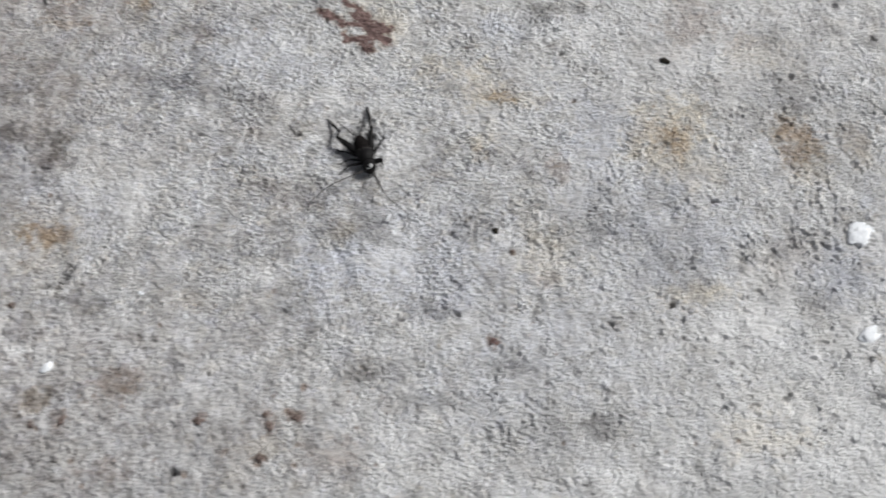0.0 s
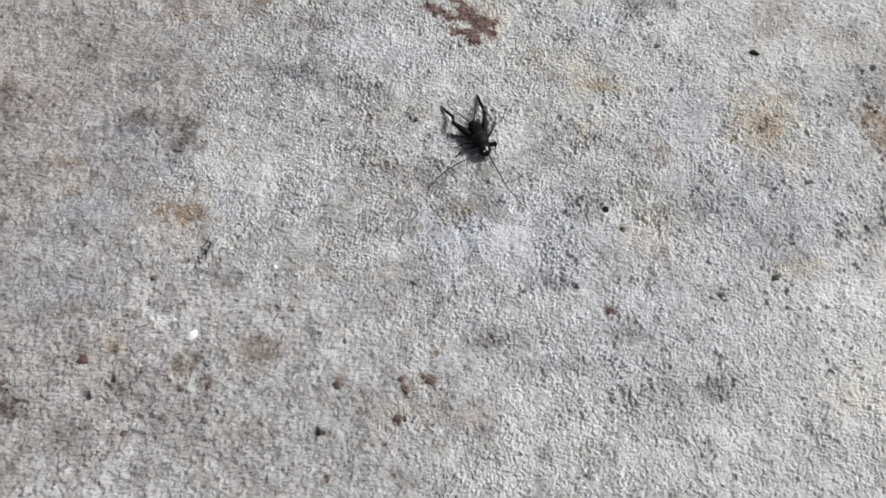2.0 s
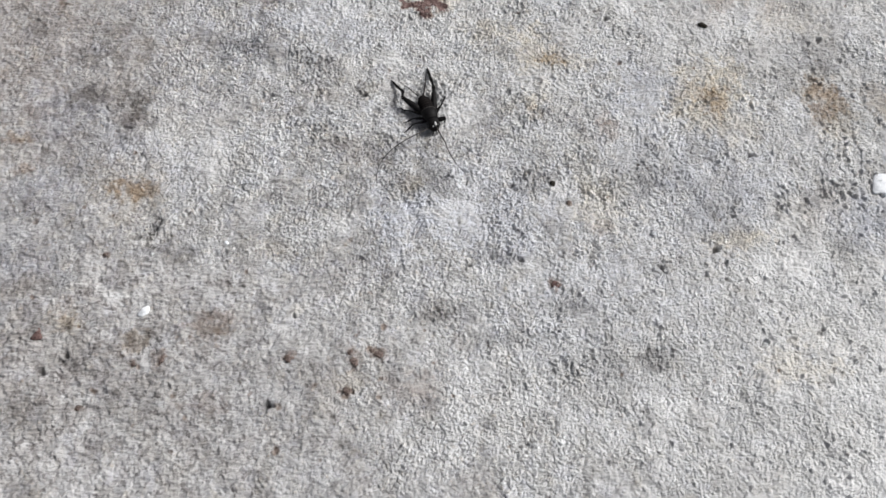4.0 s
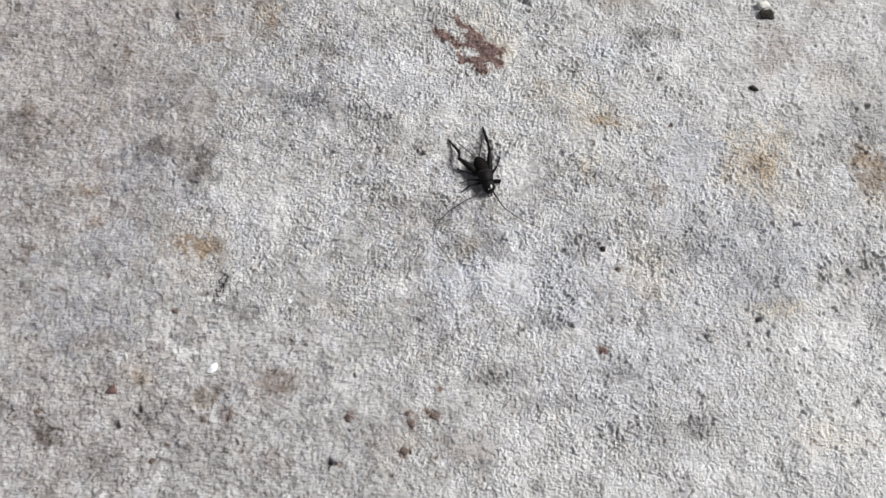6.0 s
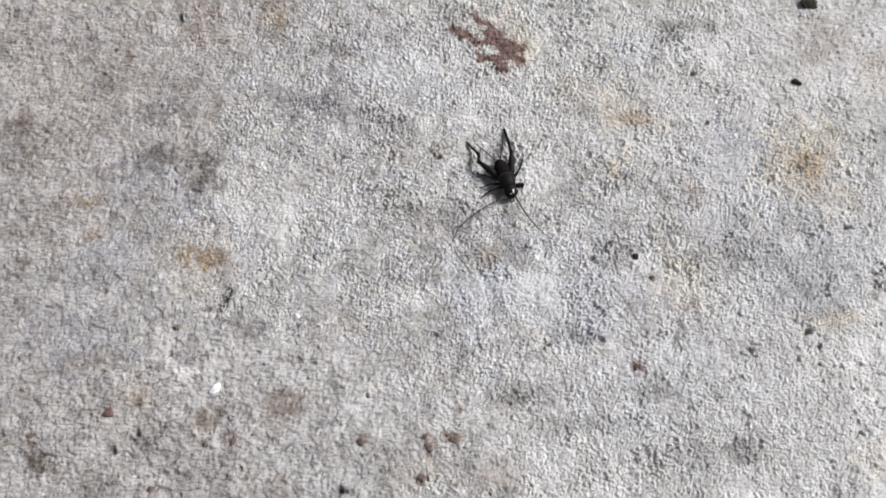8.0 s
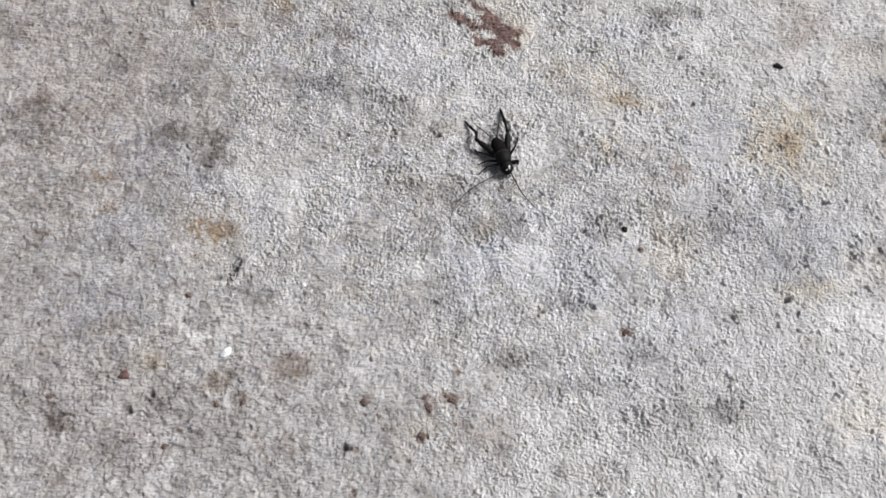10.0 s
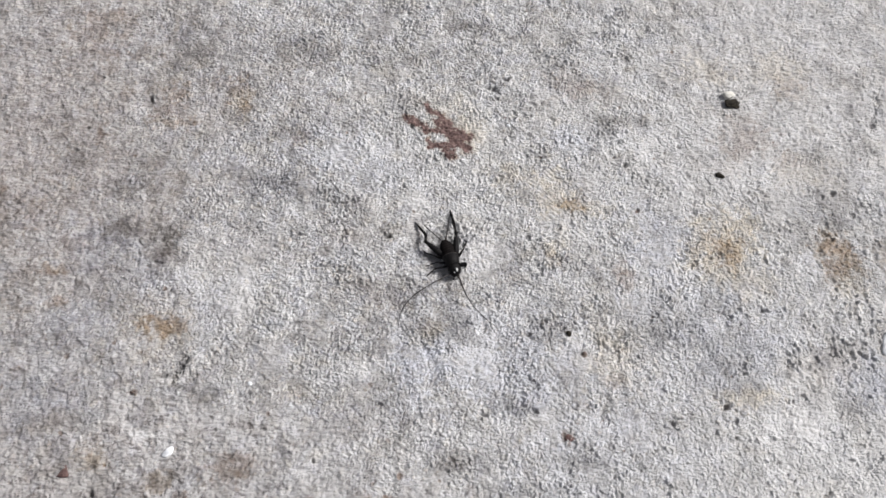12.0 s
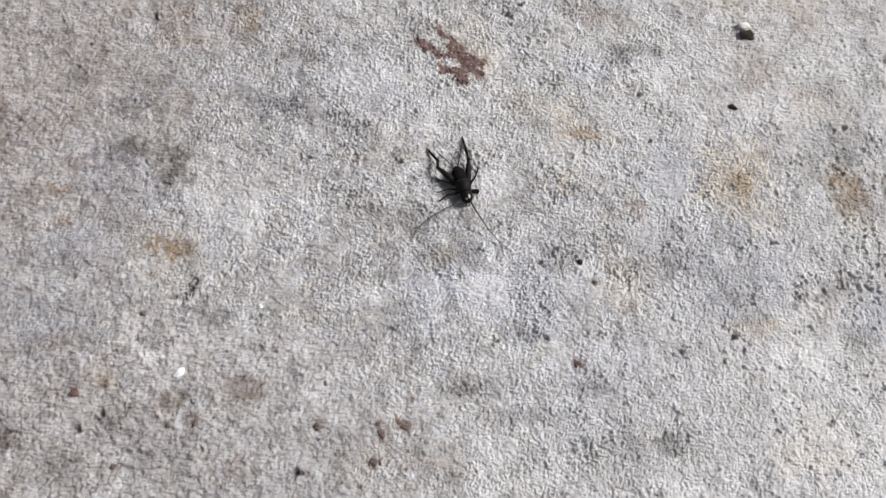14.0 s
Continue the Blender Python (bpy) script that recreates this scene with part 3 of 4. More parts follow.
stain("dark_grey", 125.9, 97.5, 5.1, 3.4, 0, 0.41)
stain("ochre", 145.3, 81.4, 5.0, 8.2, 0, 0.61)
stain("pale", 148.2, 164.3, 4.5, 2.1, 0, 0.8)
stain("pale", 167.0, 227.7, 12.3, 14.7, 0, 0.41)
stain("dark_grey", 154.2, 180.9, 2.3, 3.0, 0, 0.7)
stain("dark_grey", 142.2, 73.3, 6.6, 4.8, 0, 0.68)
stain("dark_grey", -89.1, 219.7, 8.3, 12.7, 0, 0.47)
stain("brown", -120.1, 219.4, 13.0, 13.9, 0, 0.54)
stain("rust", -89.4, 196.2, 4.0, 2.6, 0, 0.47)
stain("ochre", 89.3, 213.7, 11.8, 5.6, 0, 0.41)
stain("ochre", 114.9, 213.7, 11.9, 7.0, 0, 0.41)
stain("dark_grey", 4.9, 228.1, 6.4, 2.7, 0, 0.7)
stain("dark_grey", -50.2, 216.8, 16.9, 6.7, 0, 0.34)
stain("brown", -135.4, 153.2, 10.1, 9.9, 0, 0.47)
stain("dark_grey", -95.0, 143.0, 9.7, 11.4, 0, 0.3)
stain("rust", -84.5, 117.2, 4.0, 2.1, 0, 0.27)
stain("dark_grey", -68.9, 94.3, 6.0, 3.5, 0, 0.27)
# pores
pit(16.7, 203.4, 1.00, 0.9)
pit(17.5, 199.7, 0.71, 0.7)
pit(21.7, 207.9, 0.86, 0.9)
pit(-135.6, 199.7, 0.70, 0.5)
pit(-99.0, 194.9, 0.84, 0.8)
pit(-100.8, 162.9, 0.94, 0.6)
pit(-93.7, 141.9, 0.79, 0.7)
pit(-87.4, 135.9, 1.05, 0.6)
pit(-93.7, 138.1, 0.79, 0.5)
pit(78.5, 183.5, 0.70, 0.7)
pit(60.7, 175.9, 0.70, 0.6)
pit(66.8, 170.4, 0.69, 0.6)
pit(-16.4, 147.5, 0.80, 0.8)
pit(-17.8, 148.1, 0.54, 0.6)
pit(-10.6, 187.8, 0.84, 0.8)
pit(16.9, 203.9, 0.86, 0.9)
pit(21.7, 207.9, 0.72, 0.9)
pit(20.8, 189.0, 0.84, 0.6)
pit(-39.0, 51.4, 0.83, 0.9)
pit(-34.4, 76.2, 0.49, 0.8)
pit(-10.6, 74.7, 0.61, 0.6)
pit(14.7, 90.8, 0.88, 0.7)
pit(21.1, 93.4, 0.76, 0.6)
pit(29.5, 92.6, 0.76, 0.8)
pit(25.2, 95.0, 0.88, 0.6)
pit(27.9, 116.4, 0.91, 0.6)
pit(5.5, 78.2, 0.74, 0.6)
pit(85.5, 95.8, 0.77, 0.9)
pit(69.7, 90.1, 0.63, 0.8)
pit(51.8, 74.8, 0.62, 0.8)
pit(112.4, 70.8, 0.87, 0.8)
pit(101.1, 126.4, 0.79, 0.5)
pit(109.8, 99.5, 0.90, 0.6)
pit(9.9, 77.7, 0.49, 0.7)
pit(-62.0, 63.9, 0.72, 0.5)
pit(-132.4, 64.8, 1.07, 0.8)
pit(-100.9, 61.1, 0.83, 0.8)
pit(-95.4, 64.8, 0.84, 0.7)
pit(-41.9, 63.3, 0.72, 0.5)
pit(18.7, 68.5, 0.86, 0.6)
pit(29.0, 60.3, 0.85, 0.6)
pit(-32.3, 87.8, 0.75, 0.5)
pit(-17.5, 93.6, 0.75, 0.6)
pit(2.7, 95.8, 0.63, 0.5)
pit(-67.1, 56.8, 0.71, 0.5)
pit(-118.7, 92.1, 0.74, 0.5)
pit(-131.6, 85.3, 0.61, 0.7)
pit(-80.5, 99.3, 1.00, 0.6)
pit(60.4, 159.6, 0.41, 0.3)
pit(69.0, 90.4, 0.75, 0.8)
pit(100.0, 125.9, 0.93, 0.8)
pit(86.0, 95.8, 0.88, 0.9)
pit(133.1, 160.5, 1.12, 0.7)
pit(127.6, 168.1, 1.13, 0.7)
pit(154.2, 181.3, 1.30, 0.8)
pit(119.7, 114.7, 1.05, 0.6)
pit(137.0, 108.1, 0.65, 0.6)
pit(144.6, 193.5, 0.88, 0.7)
pit(113.3, 72.0, 0.61, 0.7)
pit(142.5, 89.5, 1.15, 0.7)
pit(135.2, 81.2, 0.88, 0.6)
pit(-40.2, 51.3, 0.83, 0.8)
pit(13.9, 90.8, 0.78, 0.8)
pit(4.8, 78.6, 0.87, 0.6)
pit(-39.6, 51.9, 0.82, 0.8)
pit(-95.5, 65.6, 0.95, 0.7)
pit(-87.1, 143.7, 0.81, 0.6)
pit(92.1, 105.9, 0.79, 0.6)
# wide dark left and pale right fields, painting in the same light falloff
stain("dark_grey", -62.0, 56.0, 60.0, 20.0, 0, 0.2)
stain("pale", 126.0, 75.0, 34.0, 42.0, 0, 0.38)
stain("pale", 70.0, 105.0, 30.0, 16.0, 0, 0.25)
stain("dark_grey", 141.5, 141.8, 6.2, 13.0, 0, 0.28)
stain("pale", 151.3, 142.0, 4.5, 11.1, 0, 0.4)
stain("dark_grey", 128.4, 110.9, 8.5, 10.2, 0, 0.2)
stain("brown", 142.4, 147.5, 4.5, 5.7, 0, 0.25)
stain("pale", 157.9, 165.4, 3.7, 2.4, 0, 0.5)
stain("dark_grey", -126.8, 85.0, 13.0, 9.0, 0, 0.16)
stain("dark_grey", -124.5, 69.6, 12.0, 7.9, 0, 0.24)
stain("dark_grey", -87.8, 87.0, 14.8, 4.2, 0, 0.12)
stain("dark_grey", -62.9, 83.9, 9.8, 4.9, 0, 0.12)
stain("pale", 67.2, 128.3, 7.9, 5.2, 0, 0.4)
stain("blue", 67.2, 128.3, 8.8, 5.5, 0, 0.3)
stain("pale", 2.0, 196.3, 11.3, 10.6, 0, 0.2)
stain("pale", 22.4, 183.9, 13.0, 10.4, 0, 0.2)
stain("pale", 69.3, 121.9, 8.7, 7.3, 0, 0.25)
stain("pale", 17.0, 115.8, 10.3, 5.4, 0, 0.25)
stain("pale", -59.0, 99.2, 6.7, 4.3, 0, 0.25)
stain("blue", 88.7, 107.7, 12.9, 8.8, 0, 0.5)
stain("dark_grey", 88.6, 106.8, 9.5, 5.6, 0, 0.28)
stain("dark_grey", 84.5, 100.6, 5.1, 2.1, 0, 0.35)
stain("dark_grey", 68.8, 116.4, 2.1, 2.5, 0, 0.4)
stain("ochre", -83.0, 114.7, 8.1, 6.4, 0, 0.6)
stain("rust", -82.3, 116.5, 4.1, 2.9, 0, 0.6)
stain("blue", 53.0, 86.6, 26.8, 18.1, 0, 0.25)
stain("blue", 29.0, 114.2, 10.3, 7.1, 0, 0.35)
stain("brown", -135.0, 139.8, 13.9, 11.2, 0, 0.16)
stain("brown", -125.6, 187.7, 25.7, 12.4, 0, 0.14)
stain("pale", 0.3, 179.1, 34.7, 24.9, 0, 0.42)
stain("ochre", -97.0, 75.6, 3.9, 3.4, 0, 0.9)
stain("dark_grey", -96.2, 75.6, 2.9, 2.5, 0, 0.2)
stain("brown", -70.6, 63.9, 1.4, 2.6, 0, 0.6)
stain("pale", 161.1, 207.5, 10.7, 13.1, 0, 0.4)
stain("pale", 148.3, 118.3, 6.0, 19.0, 0, 0.35)
stain("blue", 142.6, 126.2, 2.4, 5.0, 0, 0.5)
stain("pale", 142.6, 126.2, 2.4, 5.0, 0, 0.6)
stain("pale", 147.2, 155.3, 10.9, 13.4, 0, 0.3)
stain("pale", -16.8, 167.3, 13.2, 13.3, 0, 0.35)
stain("dark_grey", 145.8, 206.6, 8.2, 7.6, 0, 0.2)
stain("dark_grey", 125.2, 182.9, 7.9, 4.3, 0, 0.2)
stain("blue", 89.6, 116.0, 22.1, 11.1, 0, 0.45)
stain("blue", 23.2, 104.8, 23.1, 10.7, 0, 0.5)
stain("blue", 39.2, 77.2, 19.0, 9.7, 0, 0.35)
stain("blue", -89.7, 129.0, 10.1, 7.7, 0, 0.4)
stain("pale", 5.3, 117.7, 10.1, 7.4, 0, 0.3)
stain("dark_grey", -116.3, 66.1, 9.1, 18.2, 0, 0.2)
stain("dark_grey", 128.7, 176.2, 9.4, 5.6, 0, 0.2)
stain("brown", 91.4, 175.9, 7.4, 3.4, 0, 0.2)
stain("brown", -82.2, 115.6, 7.1, 5.0, 0, 0.26)
stain("pale", 108.3, 73.8, 9.5, 14.4, 0, 0.3)
stain("brown", 127.6, 145.3, 5.2, 7.0, 0, 0.4)
stain("rust", 127.7, 146.3, 4.1, 6.3, 0, 0.6)
stain("brown", 85.2, 148.0, 5.6, 4.7, 0, 0.16)
stain("rust", 88.4, 147.1, 2.6, 4.3, 0, 0.45)
# smaller blotches and pores
stain("rust", -91.1, 202.2, 2.6, 1.7, 0, 0.35)
stain("rust", -114.3, 182.1, 1.5, 1.4, 0, 0.45)
stain("dark_grey", -117.8, 169.3, 2.9, 1.6, 0, 0.35)
stain("brown", -141.1, 163.0, 3.9, 2.8, 0, 0.5)
stain("brown", -141.7, 155.1, 5.3, 2.3, 0, 0.4)
stain("ochre", -119.6, 162.3, 3.6, 2.0, 0, 0.3)
stain("brown", -109.5, 167.4, 4.5, 2.4, 0, 0.3)
stain("dark_grey", -99.5, 158.6, 1.8, 1.6, 0, 0.5)
stain("brown", -88.8, 149.0, 7.9, 5.8, 0, 0.28)
stain("brown", -86.0, 138.6, 4.9, 2.6, 0, 0.42)
stain("dark_grey", -94.1, 140.3, 2.6, 3.4, 0, 0.4)
stain("dark_grey", -100.5, 143.1, 3.5, 1.9, 0, 0.35)
stain("dark_grey", -88.5, 136.6, 3.5, 1.5, 0, 0.45)
stain("brown", -120.0, 131.9, 2.2, 1.7, 0, 0.6)
stain("rust", -115.0, 122.5, 2.0, 1.4, 0, 0.35)
stain("pale", -120.6, 123.3, 5.1, 2.2, 0, 0.35)
stain("brown", -131.7, 147.5, 7.0, 1.9, 0, 0.25)
stain("blue", -101.3, 134.6, 10.4, 6.5, 0, 0.4)
stain("ochre", -86.4, 123.7, 6.0, 2.7, 0, 0.4)
stain("ochre", -78.6, 122.9, 3.4, 2.7, 0, 0.4)
stain("pale", -78.2, 138.7, 4.4, 4.7, 0, 0.4)
stain("blue", -69.1, 170.1, 4.5, 4.0, 0, 0.5)
stain("dark_grey", -69.1, 170.1, 3.6, 3.0, 0, 0.2)
stain("brown", -70.2, 198.3, 3.7, 4.3, 0, 0.35)
stain("brown", -74.6, 195.0, 5.6, 2.1, 0, 0.25)
stain("dark_grey", -62.7, 198.4, 1.5, 1.7, 0, 0.45)
stain("brown", -48.8, 201.9, 5.6, 3.9, 0, 0.2)
stain("dark_grey", -48.9, 183.8, 2.8, 4.2, 0, 0.3)
stain("dark_grey", -57.9, 180.5, 2.8, 3.1, 0, 0.25)
stain("dark_grey", -49.4, 176.1, 1.8, 1.0, 0, 0.5)
stain("blue", -51.5, 163.9, 10.8, 3.6, 0, 0.4)
stain("dark_grey", -40.5, 158.5, 4.5, 3.0, 0, 0.25)
stain("blue", -16.4, 170.9, 11.0, 6.1, 0, 0.35)
stain("brown", -11.1, 198.2, 3.8, 6.4, 0, 0.2)
stain("dark_grey", -18.6, 192.7, 5.6, 5.3, 0, 0.22)
stain("pale", -43.0, 154.5, 5.4, 3.9, 0, 0.2)
stain("brown", -63.9, 146.5, 10.6, 7.6, 0, 0.1)
stain("brown", 40.5, 208.2, 6.9, 5.5, 0, 0.3)
stain("dark_grey", 53.5, 189.0, 4.2, 2.6, 0, 0.4)
stain("dark_grey", 66.0, 170.6, 1.5, 2.1, 0, 0.3)
stain("dark_grey", 20.8, 187.9, 2.9, 2.1, 0, 0.35)
stain("brown", 119.0, 207.7, 6.9, 4.4, 0, 0.35)
stain("dark_grey", 138.8, 200.7, 2.0, 3.3, 0, 0.5)
stain("brown", 114.2, 179.4, 4.8, 3.2, 0, 0.28)
stain("pale", 75.3, 199.5, 7.8, 4.4, 0, 0.35)
stain("dark_grey", 91.4, 180.8, 4.8, 2.1, 0, 0.25)
stain("dark_grey", 125.0, 155.2, 2.8, 4.0, 0, 0.3)
stain("ochre", 83.4, 148.9, 7.4, 4.9, 0, 0.6)
stain("pale", 93.1, 154.2, 4.7, 3.0, 0, 0.3)
stain("dark_grey", 122.0, 145.2, 1.1, 5.9, 0, 0.4)
stain("ochre", 26.4, 170.3, 3.8, 3.1, 0, 0.3)
stain("rust", 40.3, 161.5, 3.4, 2.0, 0, 0.5)
stain("rust", 45.8, 160.7, 3.7, 2.0, 0, 0.28)
stain("brown", 46.9, 165.8, 3.8, 3.1, 0, 0.18)
stain("ochre", 39.0, 148.5, 2.8, 5.9, 0, 0.35)
stain("brown", 57.0, 139.3, 3.3, 2.7, 0, 0.35)
stain("rust", 57.9, 137.4, 1.1, 1.0, 0, 0.4)
stain("dark_grey", -0.2, 116.7, 4.5, 4.6, 0, 0.35)
stain("ochre", -4.6, 114.8, 2.7, 1.8, 0, 0.3)
stain("blue", 25.7, 117.5, 7.2, 4.6, 0, 0.4)
stain("brown", 52.8, 103.7, 3.5, 2.2, 0, 0.3)
stain("dark_grey", 44.2, 111.6, 1.4, 1.5, 0, 0.4)
stain("dark_grey", 67.8, 118.7, 3.6, 3.7, 0, 0.25)
stain("blue", 88.4, 106.4, 8.9, 5.4, 0, 0.4)
stain("dark_grey", 115.2, 100.0, 7.1, 2.7, 0, 0.3)
stain("ochre", 109.2, 110.7, 7.2, 6.4, 0, 0.22)
stain("pale", 125.5, 96.7, 5.3, 7.1, 0, 0.4)
stain("pale", 122.5, 86.1, 7.0, 3.5, 0, 0.3)
stain("dark_grey", 25.4, 94.9, 2.6, 1.1, 0, 0.5)
stain("dark_grey", 29.3, 93.2, 1.4, 1.8, 0, 0.55)
stain("dark_grey", 2.9, 76.1, 6.8, 3.4, 0, 0.3)
stain("dark_grey", 14.8, 68.0, 8.5, 2.0, 0, 0.32)
stain("brown", 11.5, 68.7, 1.7, 2.5, 0, 0.3)
stain("dark_grey", 68.9, 64.4, 4.2, 4.1, 0, 0.25)
stain("dark_grey", 66.3, 62.6, 1.7, 1.6, 0, 0.5)
stain("dark_grey", 58.4, 57.5, 10.1, 4.1, 0, 0.18)
stain("dark_grey", 68.6, 88.1, 2.6, 1.4, 0, 0.3)
stain("dark_grey", 76.5, 76.3, 3.4, 2.5, 0, 0.2)
stain("pale", 94.8, 50.3, 13.4, 2.4, 0, 0.4)
stain("pale", 11.5, 49.9, 10.0, 2.4, 0, 0.35)
stain("brown", 1.5, 51.3, 5.0, 3.2, 0, 0.2)
stain("ochre", 113.8, 70.5, 10.3, 5.0, 0, 0.14)
stain("ochre", -85.1, 106.1, 7.0, 2.7, 0, 0.3)
stain("pale", -80.0, 98.2, 2.1, 1.1, 0, 0.6)
stain("blue", -127.6, 98.6, 12.0, 10.5, 0, 0.25)
stain("dark_grey", -134.5, 110.1, 1.7, 1.1, 0, 0.4)
stain("dark_grey", -113.4, 96.4, 1.7, 0.9, 0, 0.5)
stain("pale", -82.7, 82.4, 5.1, 1.0, 0, 0.5)
stain("pale", -91.5, 85.6, 4.3, 0.9, 0, 0.35)
stain("brown", -77.8, 68.2, 3.3, 3.3, 0, 0.32)
stain("brown", -69.4, 64.2, 2.0, 3.0, 0, 0.45)
stain("brown", -92.1, 61.2, 3.3, 2.4, 0, 0.28)
stain("dark_grey", -101.2, 61.0, 1.7, 1.6, 0, 0.65)
stain("dark_grey", -134.2, 65.1, 2.0, 1.6, 0, 0.6)
stain("brown", -129.5, 46.3, 4.9, 1.3, 0, 0.3)
stain("rust", -54.6, 72.1, 2.5, 1.3, 0, 0.3)
stain("dark_grey", -15.5, 92.0, 2.1, 1.7, 0, 0.45)
stain("dark_grey", -39.9, 51.9, 1.7, 1.6, 0, 0.8)
stain("brown", -30.0, 89.0, 5.2, 4.3, 0, 0.1)
stain("ochre", -39.2, 98.4, 2.6, 1.8, 0, 0.3)
stain("dark_grey", -16.4, 92.9, 3.5, 2.1, 0, 0.3)
stain("dark_grey", -48.2, 51.7, 4.9, 4.8, 0, 0.16)
stain("dark_grey", -77.6, 49.4, 4.9, 4.8, 0, 0.22)
stain("brown", -21.8, 54.0, 5.0, 8.0, 0, 0.16)
stain("pale", -110.6, 100.9, 6.9, 3.5, 0, 0.25)
stain("pale", -32.6, 71.8, 6.8, 10.0, 0, 0.2)
pit(-99.0, 194.1, 1.00, 0.8)
pit(-116.3, 202.2, 0.80, 0.8)
pit(-16.9, 147.1, 0.90, 0.8)
pit(-12.3, 165.3, 0.70, 0.8)
pit(-44.4, 146.7, 0.60, 0.8)
pit(-58.3, 156.3, 0.70, 0.8)
pit(51.6, 190.0, 0.80, 0.8)
pit(60.2, 176.2, 0.60, 0.8)
pit(63.2, 159.6, 0.80, 0.8)
pit(15.1, 203.5, 0.90, 0.8)
pit(20.6, 207.5, 0.80, 0.8)
pit(82.7, 208.6, 0.60, 0.8)
pit(128.2, 167.4, 0.6, 0.5)
pit(124.3, 166.3, 0.6, 0.5)
pit(27.4, 116.1, 0.80, 0.8)
pit(32.9, 121.4, 0.70, 0.8)
pit(-89.1, 94.4, 0.80, 0.8)
pit(-90.9, 51.0, 1.00, 0.8)
pit(13.2, 90.1, 0.70, 0.8)
pit(29.3, 93.2, 0.90, 0.8)
pit(-39.9, 51.9, 1.10, 0.8)
pit(-34.6, 76.8, 0.50, 0.8)
pit(-96.6, 63.5, 0.90, 0.8)
pit(-100.8, 61.5, 1.00, 0.8)
pit(-16.4, 93.4, 0.70, 0.8)
pit(87.7, 86.9, 0.60, 0.8)
pit(36.7, 60.3, 0.60, 0.8)
pit(-120.2, 174.7, 0.70, 0.8)
pit(-35.6, 95.9, 0.40, 0.8)
# cracks and scratches
groove(-75.2, 105.5, -76.0, 101.6, 0.76, 1)
groove(-76.0, 102.0, -78.5, 97.3, 0.34, 0.6)
groove(-28.9, 94.7, -21.6, 90.5, 0.21, 0.3)
groove(-21.6, 90.5, -14.4, 86.3, 0.29, 0.4)
groove(-14.4, 86.3, -11.5, 83.8, 0.21, 0.4)
groove(86.8, 100.6, 85.0, 94.5, 0.26, 0.3)
groove(53.2, 190.1, 58.1, 193.0, 0.38, 0.6)
groove(65.8, 194.0, 68.4, 190.8, 0.38, 0.5)
groove(93.8, 111.7, 89.1, 105.4, 0.52, 0.25)
groove(95.1, 111.5, 90.4, 107.0, 0.43, 0.6)
groove(148.4, 205.9, 146.0, 193.6, 0.50, 0.5)
groove(122.1, 100.8, 124.8, 107.8, 0.51, 0.4)


def ground_at(x, y, reach=0.6):
    """The mean height of the ground round a place; all in mm."""
    part, _, _ = window(x, y, reach)
    return float(HEIGHT[part].mean())


def build_ground():
    """One sheet: finely worked round the subject, coarser and coarser out to the horizon."""
    far = [2.0 * 1.35**n for n in range(1, 36)]
    xs = np.concatenate([X0 - np.cumsum(far)[::-1], GX, X1 + np.cumsum(far)])
    ys = np.concatenate([Y0 - np.cumsum(far)[::-1], GY, Y1 + np.cumsum(far)])
    k, nx, ny = len(far), len(xs), len(ys)
    z = np.zeros((ny, nx))
    edge = np.minimum.outer(np.minimum(GY - Y0, Y1 - GY), np.minimum(GX - X0, X1 - GX))
    z[k:-k, k:-k] = HEIGHT * np.clip(edge / 6, 0, 1)
    co = np.empty((ny, nx, 3))
    co[..., 0], co[..., 1], co[..., 2] = xs[None, :], ys[:, None], z
    n = np.arange(ny * nx).reshape(ny, nx)
    quads = np.stack([n[:-1, :-1], n[:-1, 1:], n[1:, 1:], n[1:, :-1]], -1).reshape(-1, 4)
    me = bpy.data.meshes.new("ground")
    me.vertices.add(ny * nx)
    me.vertices.foreach_set("co", (co * MM).ravel())
    me.loops.add(quads.size)
    me.loops.foreach_set("vertex_index", quads.ravel())
    me.polygons.add(len(quads))
    me.polygons.foreach_set("loop_start", np.arange(0, quads.size, 4))
    me.update(calc_edges=True)
    me.polygons.foreach_set("use_smooth", np.ones(len(quads), bool))
    for name, kinds in (("stain_a", ("rust", "ochre", "brown")), ("stain_b", ("dark_grey", "blue", "pale"))):
        rgba = np.zeros((ny, nx, 4))
        for c, kind in enumerate(kinds):
            rgba[k:-k, k:-k, c] = MASK[kind]
        rgba[..., 3] = 1
        me.attributes.new(name, "FLOAT_COLOR", "POINT").data.foreach_set("color", rgba.ravel())
    for name, field, rest in (("grain", GRAIN, 0.5), ("grain_gaps", GRAIN_GAPS, 0.0), ("skin", skinned, 0.5)):
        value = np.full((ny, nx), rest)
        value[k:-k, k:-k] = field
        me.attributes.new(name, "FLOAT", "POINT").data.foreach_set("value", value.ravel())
    me.materials.append(CONCRETE)
    ob = new("ground", me)
    return tagged(ob, "rough weathered grey concrete floor with rust stains and pores", "concrete floor", kind="structure")


ground = build_ground()


# ---------------------------------------------------------------- mesh tools
def part(name, bm, material, parent=None, label=""):
    """Links a bmesh as one mesh object, under a thing or a part."""
    me = bpy.data.meshes.new(name)
    bmesh.ops.recalc_face_normals(bm, faces=bm.faces)
    for f in bm.faces:
        f.smooth = True
    bm.to_mesh(me)
    bm.free()
    me.materials.append(material)
    ob = new(name, me)
    ob.parent = parent
    if label:
        tagged(ob, label)
    return ob


